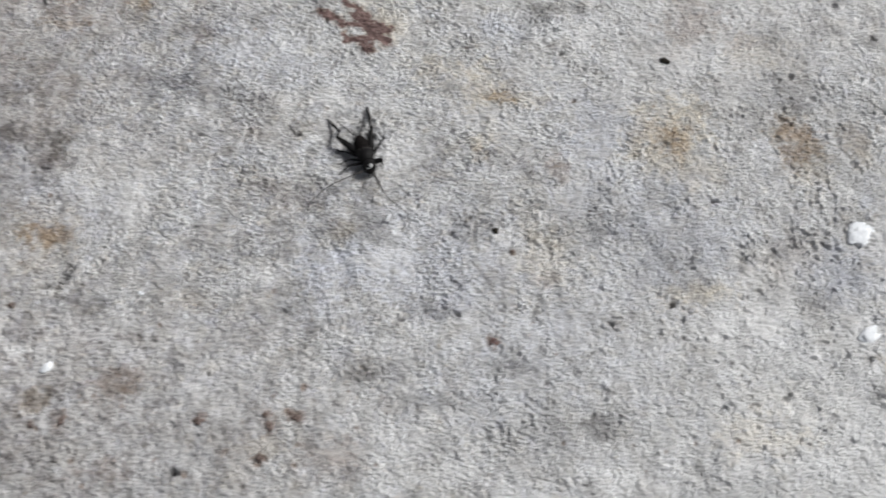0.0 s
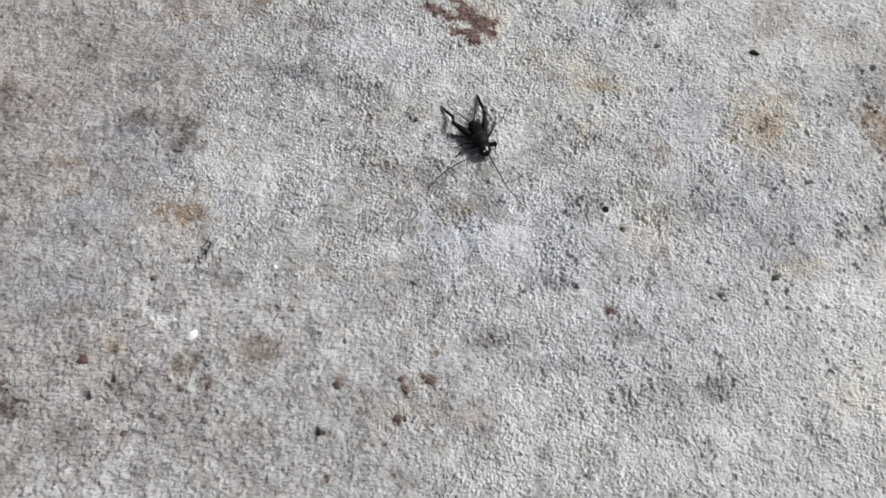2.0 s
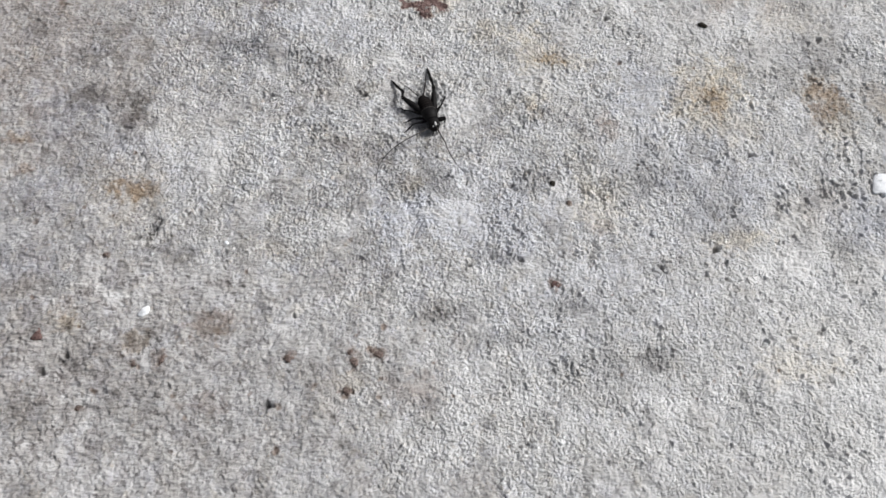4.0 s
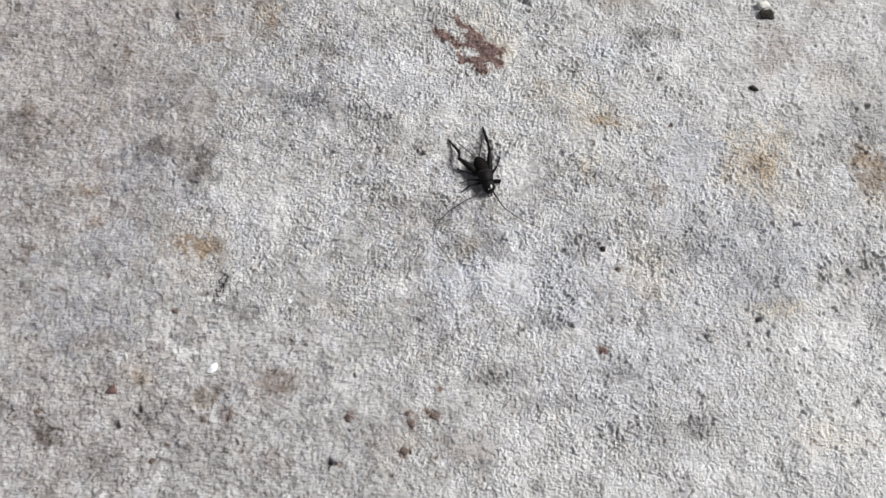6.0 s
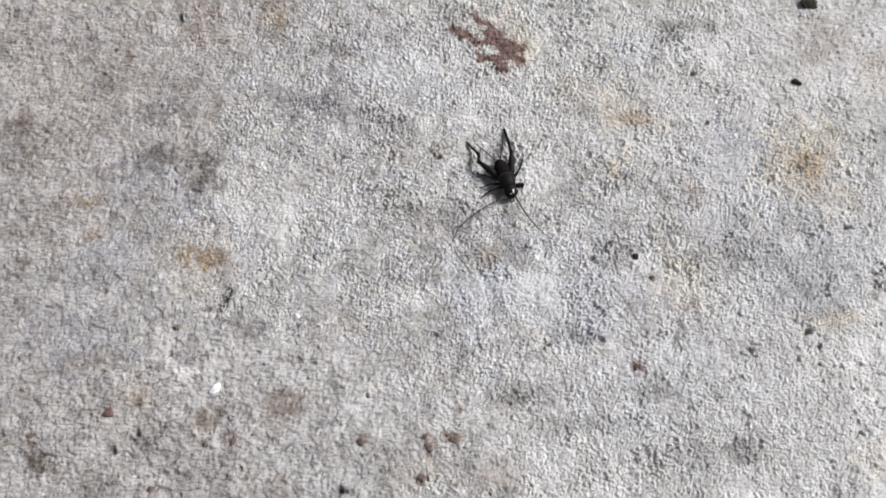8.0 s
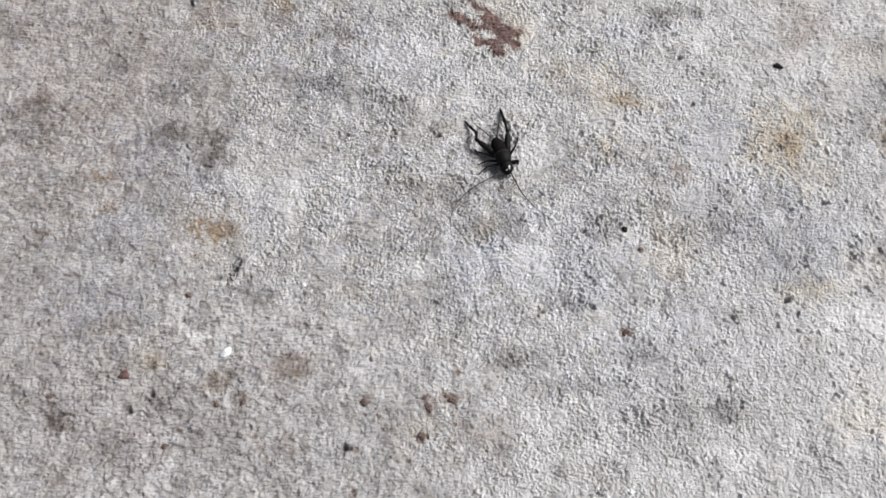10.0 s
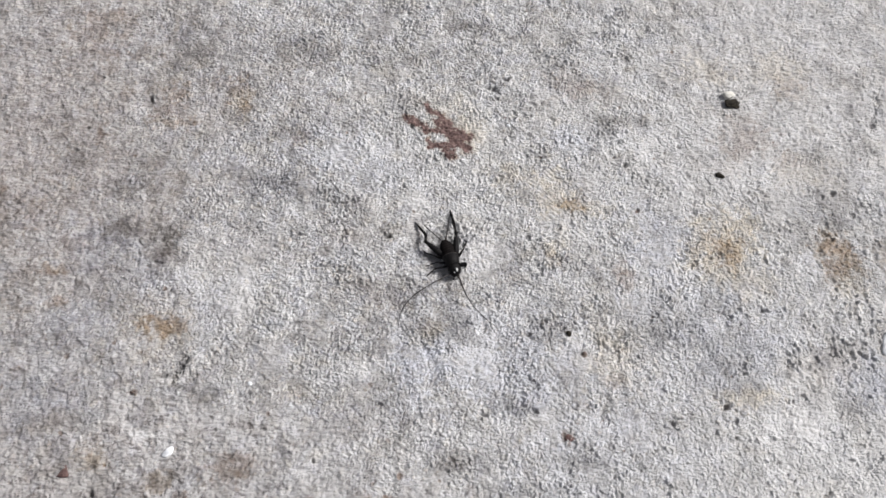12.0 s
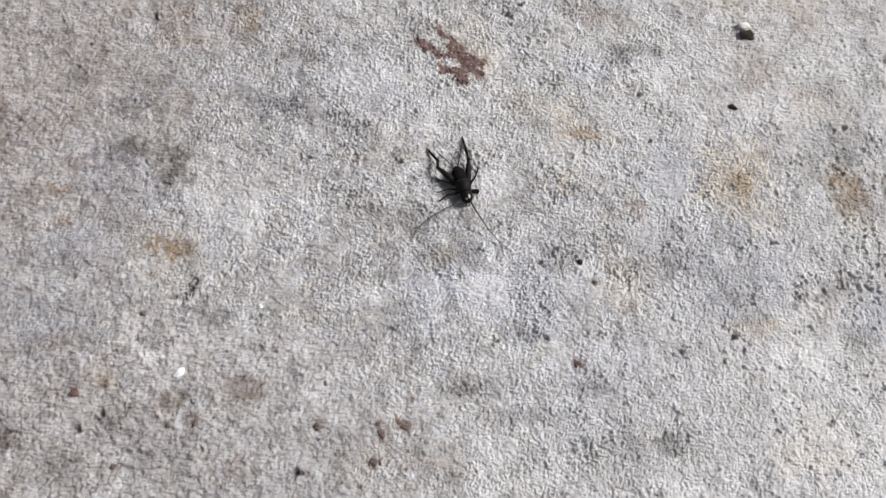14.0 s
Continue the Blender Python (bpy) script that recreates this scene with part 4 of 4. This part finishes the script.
def loft(points, radii, sides=10, flat=1.0, bm=None):
    """A closed skin over rings along a line; mm. radii: one a point; flat: height of a ring over its width."""
    bm = bm or bmesh.new()
    points = [Vector(p) for p in points]
    rings = []
    for n, (p, r) in enumerate(zip(points, radii)):
        ahead = (points[min(n + 1, len(points) - 1)] - points[max(n - 1, 0)]).normalized()
        side = ahead.cross(Vector((0, 0, 1)))
        side = side.normalized() if side.length > 1e-4 else Vector((1, 0, 0))
        up = side.cross(ahead)
        rings.append([bm.verts.new((p + r * (math.cos(t) * side + flat * math.sin(t) * up)) * MM)
                      for t in (2 * math.pi * s / sides for s in range(sides))])
    for low, high in zip(rings, rings[1:]):
        for s in range(sides):
            bm.faces.new((low[s], low[(s + 1) % sides], high[(s + 1) % sides], high[s]))
    bm.faces.new(rings[0])
    bm.faces.new(rings[-1][::-1])
    return bm


def smooth_line(points, radii, steps=4):
    """More points along a line, by Catmull-Rom."""
    pts, out, rad = [Vector(p) for p in points], [], []
    for n in range(len(pts) - 1):
        a, b, c, d = pts[max(n - 1, 0)], pts[n], pts[n + 1], pts[min(n + 2, len(pts) - 1)]
        for s in range(steps):
            t = s / steps
            out.append(0.5 * (2 * b + (c - a) * t + (2 * a - 5 * b + 4 * c - d) * t * t + (3 * b - a - 3 * c + d) * t**3))
            rad.append(radii[n] + (radii[n + 1] - radii[n]) * t)
    return out + [pts[-1]], rad + [radii[-1]]


def ball(center, size, turn=0.0, detail=2, bm=None):
    """An ellipsoid; mm and degrees about z."""
    bm = bm or bmesh.new()
    m = pose(*(v * MM for v in center), 0, 0, turn) @ Matrix.Diagonal((*(v * MM for v in size), 1))
    bmesh.ops.create_icosphere(bm, subdivisions=detail, radius=1.0, matrix=m)
    return bm


def bristles(bm, points, reach, count, seed):
    """Short stiff spines along a leg; mm."""
    r = random.Random(seed)
    pts = [Vector(p) for p in points]
    for n in range(count):
        f = (n + 0.5) / count * (len(pts) - 1)
        i = min(int(f), len(pts) - 2)
        p = pts[i].lerp(pts[i + 1], f - i)
        along = (pts[i + 1] - pts[i]).normalized()
        off = along.cross(Vector((r.uniform(-1, 1), r.uniform(-1, 1), r.uniform(-1, 1)))).normalized()
        loft([p, p + off * reach + along * reach * 0.5], [0.06, 0.02], 4, bm=bm)
    return bm


# ---------------------------------------------------------------- cricket
AX, AY = 3.4, 140.0  # where it stands, mm


def build_cricket():
    root = new("cricket")
    root.location = (AX * MM, AY * MM, ground_at(AX, AY, 6) * MM)
    tagged(root, "black wingless young cricket standing still on the concrete", "cricket")
    # abdomen: overlapping rings that taper to the tail
    line, radii = [], []
    tail, waist = Vector((-2.35, 5.5, 2.2)), Vector((-0.15, 0.2, 2.8))
    for n in range(8):
        for f, k in ((0.0, 0.90), (0.45, 1.03), (0.92, 1.02)):
            u = (n + f) / 8
            line.append(tail.lerp(waist, u) + Vector((0, 0, 0.35 * math.sin(u * math.pi))))
            radii.append(k * (2.35 - 0.35 * u**3) * (0.30 + 0.70 * math.sin(min(1, u * 1.35 + 0.08) * math.pi / 2) ** 0.9))
    part("abdomen", loft(line, radii, 18, 0.86), CHITIN_DULL, root, "dull brown-black ringed abdomen")
    line, radii = smooth_line([(-0.2, 0.3, 2.8), (-0.12, 0.0, 2.9), (0.3, -1.2, 3.0), (0.7, -2.5, 2.8), (0.9, -3.1, 2.7)], [2.0, 2.4, 2.42, 2.05, 1.3])
    shield = part("pronotum", loft(line, radii, 18, 0.85), CHITIN, root, "smooth black neck shield")
    rim = loft([(-0.24, 0.35, 2.85), (-0.2, 0.2, 2.87), (-0.15, 0.05, 2.9)], [2.3, 2.52, 2.45], 18, 0.86)
    part("rim", rim, SEAM, shield, "dull grey-brown hind rim of the shield")
    line, radii = smooth_line([(0.75, -2.7, 2.7), (1.0, -3.2, 2.75), (1.25, -4.1, 2.6), (1.5, -5.0, 2.1), (1.6, -5.45, 1.4)], [1.1, 1.85, 2.05, 1.75, 0.95])
    head = part("head", loft(line, radii, 16, 0.95), CHITIN, root, "shiny black head")
    for x, y, z in ((2.95, -4.4, 2.9), (-0.3, -5.0, 2.9)):
        part("eye", ball((x, y, z), (0.5, 0.58, 0.55)), EYE, head)
    # two pale spots on the front of the head
    face = ball((1.9, -4.75, 4.2), (0.36, 0.75, 0.36), 12)
    ball((1.3, -5.35, 3.65), (0.5, 0.34, 0.36), 20, 2, face)
    part("face_spots", face, PALE_FACE, head, "two pale spots on the face")
    for x, y, z, u, v, w in ((1.9, -5.5, 1.3, 2.5, -6.4, 0.5), (1.2, -5.7, 1.3, 0.9, -6.8, 0.5)):
        part("palp", loft([(x, y, z), ((x + u) / 2 + 0.2, (y + v) / 2 - 0.2, (z + w) / 2 + 0.2), (u, v, w)], [0.2, 0.18, 0.14], 8), CHITIN, head)

    def leg(name, points, radii, foot, spines, seed, bulge=0.0):
        """Thigh with shin and foot under it."""
        hip, knee, ankle = (Vector(p) for p in points)
        thigh_line, thigh_r = smooth_line([hip, hip.lerp(knee, 0.3), hip.lerp(knee, 0.65), hip.lerp(knee, 0.9), knee], [*radii[:3], radii[3] * 0.85, radii[3] * 1.1])
        thigh = part(name, loft(thigh_line, thigh_r, 10, 1.15), CHITIN, root)
        mid = knee.lerp(ankle, 0.5) + Vector((bulge, 0, 0.15))
        shin_line, shin_r = smooth_line([knee, knee.lerp(mid, 0.35), mid, mid.lerp(ankle, 0.6), ankle], [radii[4] * k for k in (1.25, 0.72, 1.2, 0.8, 1.05)])
        shin = loft(shin_line, shin_r, 8)
        part("shin", bristles(shin, [knee, mid, ankle], spines, 9, seed), CHITIN, thigh, "spiny shin")
        toe = Vector(foot)
        claw = loft([ankle, ankle.lerp(toe, 0.5) + Vector((0, 0, 0.1)), toe], [radii[4] * 0.75, radii[4] * 0.6, 0.07], 8)
        part("foot", claw, CHITIN, thigh)

    leg("hind_leg", [(1.5, -0.2, 2.2), (1.45, 7.6, 4.3), (-0.1, 15.6, 0.5)], [0.8, 1.05, 0.88, 0.6, 0.48], (-0.55, 17.6, 0.1), 0.55, 1)
    leg("hind_leg", [(-1.9, 0.2, 2.2), (-8.0, 4.5, 3.8), (-9.9, 10.3, 0.8)], [0.8, 1.05, 0.88, 0.6, 0.48], (-11.8, 13.0, 0.1), 0.55, 2, 0.9)
    leg("middle_leg", [(1.5, -0.9, 1.9), (3.9, 2.7, 3.0), (4.8, 6.2, 0.4)], [0.36, 0.46, 0.42, 0.28, 0.24], (5.1, 7.8, 0.1), 0.3, 3)
    leg("middle_leg", [(-1.3, -0.5, 1.9), (-5.2, 0.4, 2.4), (-7.6, 2.0, 0.4)], [0.36, 0.46, 0.42, 0.28, 0.22], (-8.9, 2.9, 0.1), 0.3, 4)
    leg("front_leg", [(1.5, -2.6, 2.2), (4.9, -2.3, 3.0), (4.7, -2.2, 0.5)], [0.55, 0.65, 0.75, 0.7, 0.28], (5.1, -2.0, 0.1), 0.25, 5)
    leg("front_leg", [(-0.6, -2.6, 1.9), (-4.6, -3.9, 2.4), (-7.0, -5.4, 0.4)], [0.36, 0.44, 0.38, 0.26, 0.22], (-8.2, -6.1, 0.1), 0.25, 6)
    leg("front_leg", [(-0.9, -1.8, 1.9), (-4.5, -1.9, 2.4), (-6.9, -2.2, 0.4)], [0.32, 0.40, 0.36, 0.26, 0.2], (-7.9, -2.4, 0.1), 0.25, 7)
    for points in ([(-3.3, 5.9, 2.2), (-6.0, 8.2, 2.6), (-8.8, 10.6, 2.7)], [(-1.7, 6.1, 2.2), (-1.1, 10.0, 2.6), (-0.8, 14.2, 2.7)]):
        line, radii = smooth_line(points, [0.24, 0.17, 0.07])
        part("tail_filament", loft(line, radii, 6), HAIR, root)

    def antenna(name, points, base, thick, thin, parent):
        line, radii = smooth_line(points, [thick + (thin - thick) * n / (len(points) - 1) for n in range(len(points))], 8)
        ringed = [r * (1.12 if n % 2 else 0.95) for n, r in enumerate(radii)]
        feeler = part(name, loft(line, ringed, 6), HAIR, parent, "long thin ringed antenna" if name == "antenna" else "")
        feeler.location = tuple(v * MM for v in base)
        return feeler

    swinging = antenna("antenna", [(0, 0, 0), (3.5, 0.0, 0.9), (7, 0.3, 1.0), (9, 0.7, 0.75)], (2.3, -5.3, 2.7), 0.27, 0.17, root)
    tip = antenna("antenna_tip", [(0, 0, 0), (2, 0.5, -0.4), (5, 1.8, -1.3), (8, 3.6, -2.3), (11, 5.8, -2.9)], (9, 0.7, 0.75), 0.17, 0.05, swinging)
    resting = antenna("antenna", [(0, 0, 0), (4, 0.0, 0.8), (9, -0.2, 0.9), (14, 0.0, 0.0), (18.5, 1.3, -1.2), (21.4, 3.8, -2.1), (22.8, 6.2, -2.3)], (0.2, -5.5, 2.6), 0.19, 0.06, root)
    return root, swinging, tip, resting


cricket, antenna_swinging, antenna_end, antenna_resting = build_cricket()


# ---------------------------------------------------------------- crumbs and chips
def crumb(name, x, y, size, turn, material, label, category, seed, rise=0.25, group="", jag=0.35):
    """An irregular small lump that lies on the concrete; mm."""
    bm = bmesh.new()
    bmesh.ops.create_icosphere(bm, subdivisions=3, radius=1.0)
    off = Vector((seed * 7.3, seed * 3.1, seed * 1.7))
    for v in bm.verts:
        d = v.co.normalized()
        k = 1 + jag * noise.noise(d * 1.3 + off) + 0.45 * jag * noise.noise(d * 3.5 + off)
        # a few flat broken faces
        for n in range(5):
            cut = Vector((math.sin(seed * 3 + n * 2.4), math.cos(seed * 5 + n * 1.7), math.sin(seed + n * 1.1))).normalized()
            k = min(k, 0.86 / max(d.dot(cut), 0.05))
        v.co = d * k
        v.co = Vector((v.co.x * size[0], v.co.y * size[1], v.co.z * size[2])) * MM
    ob = part(name, bm, material)
    ob.matrix_basis = pose(x * MM, y * MM, (ground_at(x, y, 0.5 * min(size[:2]) + 0.5) + rise * size[2]) * MM, 0, 0, turn)
    return tagged(ob, label, category, group)


WHITE = "bright white chip of lime lying on the concrete"
crumb("lime_chip", -75.5, 77.7, (1.85, 1.15, 0.65), 35, WHITE_CHIP, "small bright white two-lobed chip of lime on the concrete", "chip", 1, 0.5)
crumb("lime_chip", 139.2, 116.9, (3.9, 3.2, 0.6), 20, WHITE_CHIP, WHITE, "chip", 23, 0.2, jag=0.9)
crumb("lime_chip", 136.2, 87.7, (3.1, 2.2, 0.6), 25, WHITE_CHIP, WHITE, "chip", 17, 0.4, jag=0.45)
crumb("pebble", 97.0, 204.0, (2.2, 1.5, 1.1), 5, CREAM_STONE, "rounded cream pebble beside a dark crumb", "pebble", 4, 0.4)
crumb("bark_crumb", 97.9, 200.6, (2.7, 1.9, 0.8), -12, DARK_CRUMB, "flat jagged black-brown crumb beside a pale pebble", "crumb", 5, 0.4, jag=0.8)
crumb("seed", 91.0, 172.7, (1.7, 0.8, 0.6), -20, DARK_CRUMB, "small black pointed seed lying on the concrete", "seed", 6, 0.5, jag=0.8)
crumb("soil_crumb", 39.8, 116.9, (0.85, 0.95, 0.6), 30, DARK_CRUMB, "tiny black crumb of soil on the concrete", "crumb", 7, 0.4)
for n, (x, y, rx, ry, turn) in enumerate(GRIT):
    crumb("grit_grain", x, y, (rx * 0.8, ry * 0.8, 0.36), turn, RED_BROWN if n else BRICK, "red-brown grain of grit stuck in the concrete", "grit", 10 + n, 0.1, "red-brown grit", 0.7)


def build_flake(x, y, turn):
    """A flat three-cornered chip with broken, uneven edges; mm."""
    corners = [(-1.9, -1.7), (-0.4, -2.0), (1.5, -1.8), (1.9, -1.2), (1.3, 0.3), (0.8, 1.8), (0.3, 2.1), (-0.5, 0.9), (-1.3, -0.6)]
    bm = bmesh.new()
    rings = []
    for scale, z in ((0.86, -0.3), (0.88, 0.1), (0.74, 0.32), (0.36, 0.4)):
        rings.append([bm.verts.new((cx * scale * MM, cy * scale * MM, (z + 0.1 * math.sin(3 * n + z * 5)) * MM)) for n, (cx, cy) in enumerate(corners)])
    for low, high in zip(rings, rings[1:]):
        for n in range(len(corners)):
            m = (n + 1) % len(corners)
            bm.faces.new((low[n], low[m], high[m], high[n]))
    bm.faces.new(rings[0][::-1])
    bm.faces.new(rings[-1])
    ob = part("brick_flake", bm, BRICK)
    ob.matrix_basis = pose(x * MM, y * MM, (ground_at(x, y, 1.5) - 0.05) * MM, 0, 0, turn)
    return tagged(ob, "three-cornered dark red flake of brick on the concrete", "flake")


build_flake(-103.9, 71.5, 0)
for n, (x, y, r) in enumerate(((32.2, 84.9, 0.5), (-54.8, 98.5, 0.65), (21.6, 189.0, 0.7))):
    crumb("lime_grain", x, y, (r, r, 0.4), 0, WHITE_CHIP, "tiny white grain of lime on the concrete", "grain", 40 + n, 0.3, "white grains")


def build_paint_mark():
    """Thin worn paint that follows the concrete, with gaps where the grain pokes through."""
    step = 0.2
    xs, ys = np.arange(-16, 14, step), np.arange(172, 200, step)
    gx, gy = np.meshgrid(xs, ys)
    i, j = ((gx - X0) / STEP).astype(int), ((gy - Y0) / STEP).astype(int)
    wx, wy = gx + 0.15 * WARP_X[j, i], gy + 0.15 * WARP_Y[j, i]
    depth = np.full(gx.shape, -9.0)
    for x, y, u, v, r in PAINT:
        f = np.clip(((wx - x) * (u - x) + (wy - y) * (v - y)) / ((u - x) ** 2 + (v - y) ** 2), 0, 1)
        depth = np.maximum(depth, r - np.hypot(wx - x - f * (u - x), wy - y - f * (v - y)))
    local = HEIGHT[j, i] - HEIGHT[j, i].mean()
    worn = depth + 0.38 + 0.25 * FRAY[j, i] + 0.25 * WOBBLE_X[j, i] - 0.5 * np.clip(local - 0.45, 0, 1)
    fx, fy = (gx - X0) / STEP - i, (gy - Y0) / STEP - j
    z = (HEIGHT[j, i] * (1 - fx) + HEIGHT[j, i + 1] * fx) * (1 - fy) + (HEIGHT[j + 1, i] * (1 - fx) + HEIGHT[j + 1, i + 1] * fx) * fy
    bm = bmesh.new()
    verts = {}

    def vert(r, c):
        if (r, c) not in verts:
            verts[r, c] = bm.verts.new((gx[r, c] * MM, gy[r, c] * MM, (z[r, c] + 0.10) * MM))
        return verts[r, c]

    for r in range(len(ys) - 1):
        for c in range(len(xs) - 1):
            if worn[r : r + 2, c : c + 2].min() > 0:
                bm.faces.new((vert(r, c), vert(r, c + 1), vert(r + 1, c + 1), vert(r + 1, c)))
    ob = part("paint_mark", bm, RED_PAINT)
    return tagged(ob, "worn scrap of dull red paint on the rough concrete", "paint mark")


build_paint_mark()


def build_grub():
    """A small hooked grub that crawls off early on."""
    root = new("grub")
    tagged(root, "small smooth grey grub with a hooked end on the concrete", "grub")
    line, radii = smooth_line(
        [(3.6, 16.5, 0.6), (2.6, 12.5, 0.9), (0.9, 7.2, 1.0), (-0.1, 2.0, 1.0), (0.1, -2.0, 1.0), (1.3, -4.3, 0.9), (2.9, -4.5, 0.8), (4.0, -3.0, 0.6)],
        [0.4, 0.9, 1.1, 1.15, 1.05, 0.9, 0.75, 0.5], 6)
    ringed = [r * (1.05 if n % 3 else 0.93) for n, r in enumerate(radii)]
    part("body", loft(line, ringed, 14, 0.7), GREY_SKIN, root)
    part("head", ball((4.2, -2.6, 0.6), (0.5, 0.55, 0.45)), CHITIN_DULL, root, "small dark head")
    return root


grub = build_grub()


# ---------------------------------------------------------------- what moves
def motions():
    base = (2.3 * MM, -5.3 * MM, 2.7 * MM)
    # seconds, turn about z, rise
    swing = [
        (0.0, -52, 2), (0.5, -57, 8), (1.0, -58, 8), (1.5, -57, 6), (2.0, -54, 2), (2.5, -57, 4), (3.0, -62, 8), (4.2, -60, 30),
        (5.3, -66, 57), (5.5, -66, 59), (6.0, -54, 25), (6.5, -55, 18), (7.0, -44, 28), (7.5, -54, 8), (8.0, -50, 6), (9.2, -50, 8),
        (10.5, -56, 6), (11.0, -53, 4), (11.5, -51, 0), (12.0, -57, 4), (12.5, -58, 0), (13.0, -55, 0), (13.5, -54, 0), (14.0, -47, 0)]
    walk(antenna_swinging, [(t, pose(*base, 0, -up, turn - 17)) for t, turn, up in swing])
    # its tip curls a little by itself
    curl = [(0.0, 8), (0.5, 0), (1.0, 6), (1.5, -8), (3.0, -8), (5.3, -25), (5.5, -25), (6.0, 12), (6.5, 15), (7.0, -12), (7.5, -8), (8.0, 2), (10.5, 4), (11.0, -5), (11.5, 4), (13.0, 4), (14.0, -4)]
    walk(antenna_end, [(t, pose(9 * MM, 0.7 * MM, 0.75 * MM, 0, 0, turn)) for t, turn in curl])
    base = (0.2 * MM, -5.5 * MM, 2.6 * MM)
    rest = [(0.0, -150, 2), (1.5, -149, 0), (3.0, -148, 2), (5.5, -147, 0), (7.0, -149, 2), (8.0, -147, 0), (10.5, -147, 2), (12.5, -146, 1), (14.0, -147, 0)]
    walk(antenna_resting, [(t, pose(*base, 0, -up, turn + 1)) for t, turn, up in rest])
    way = [(0.0, 12.6, 204.2, 4), (0.5, 12.6, 204.2, 4), (1.5, 12.5, 204.2, 0), (2.5, 12.6, 204.3, 2), (3.2, 12.8, 205.0, 0), (4.2, 16, 228, -8), (5.2, 24, 275, -16), (8.0, 60, 370, -22), (14.0, 110, 470, -24)]
    walk(grub, [(t, pose(x * MM, y * MM, 0.1 * MM, 0, 0, turn)) for t, x, y, turn in way])


motions()
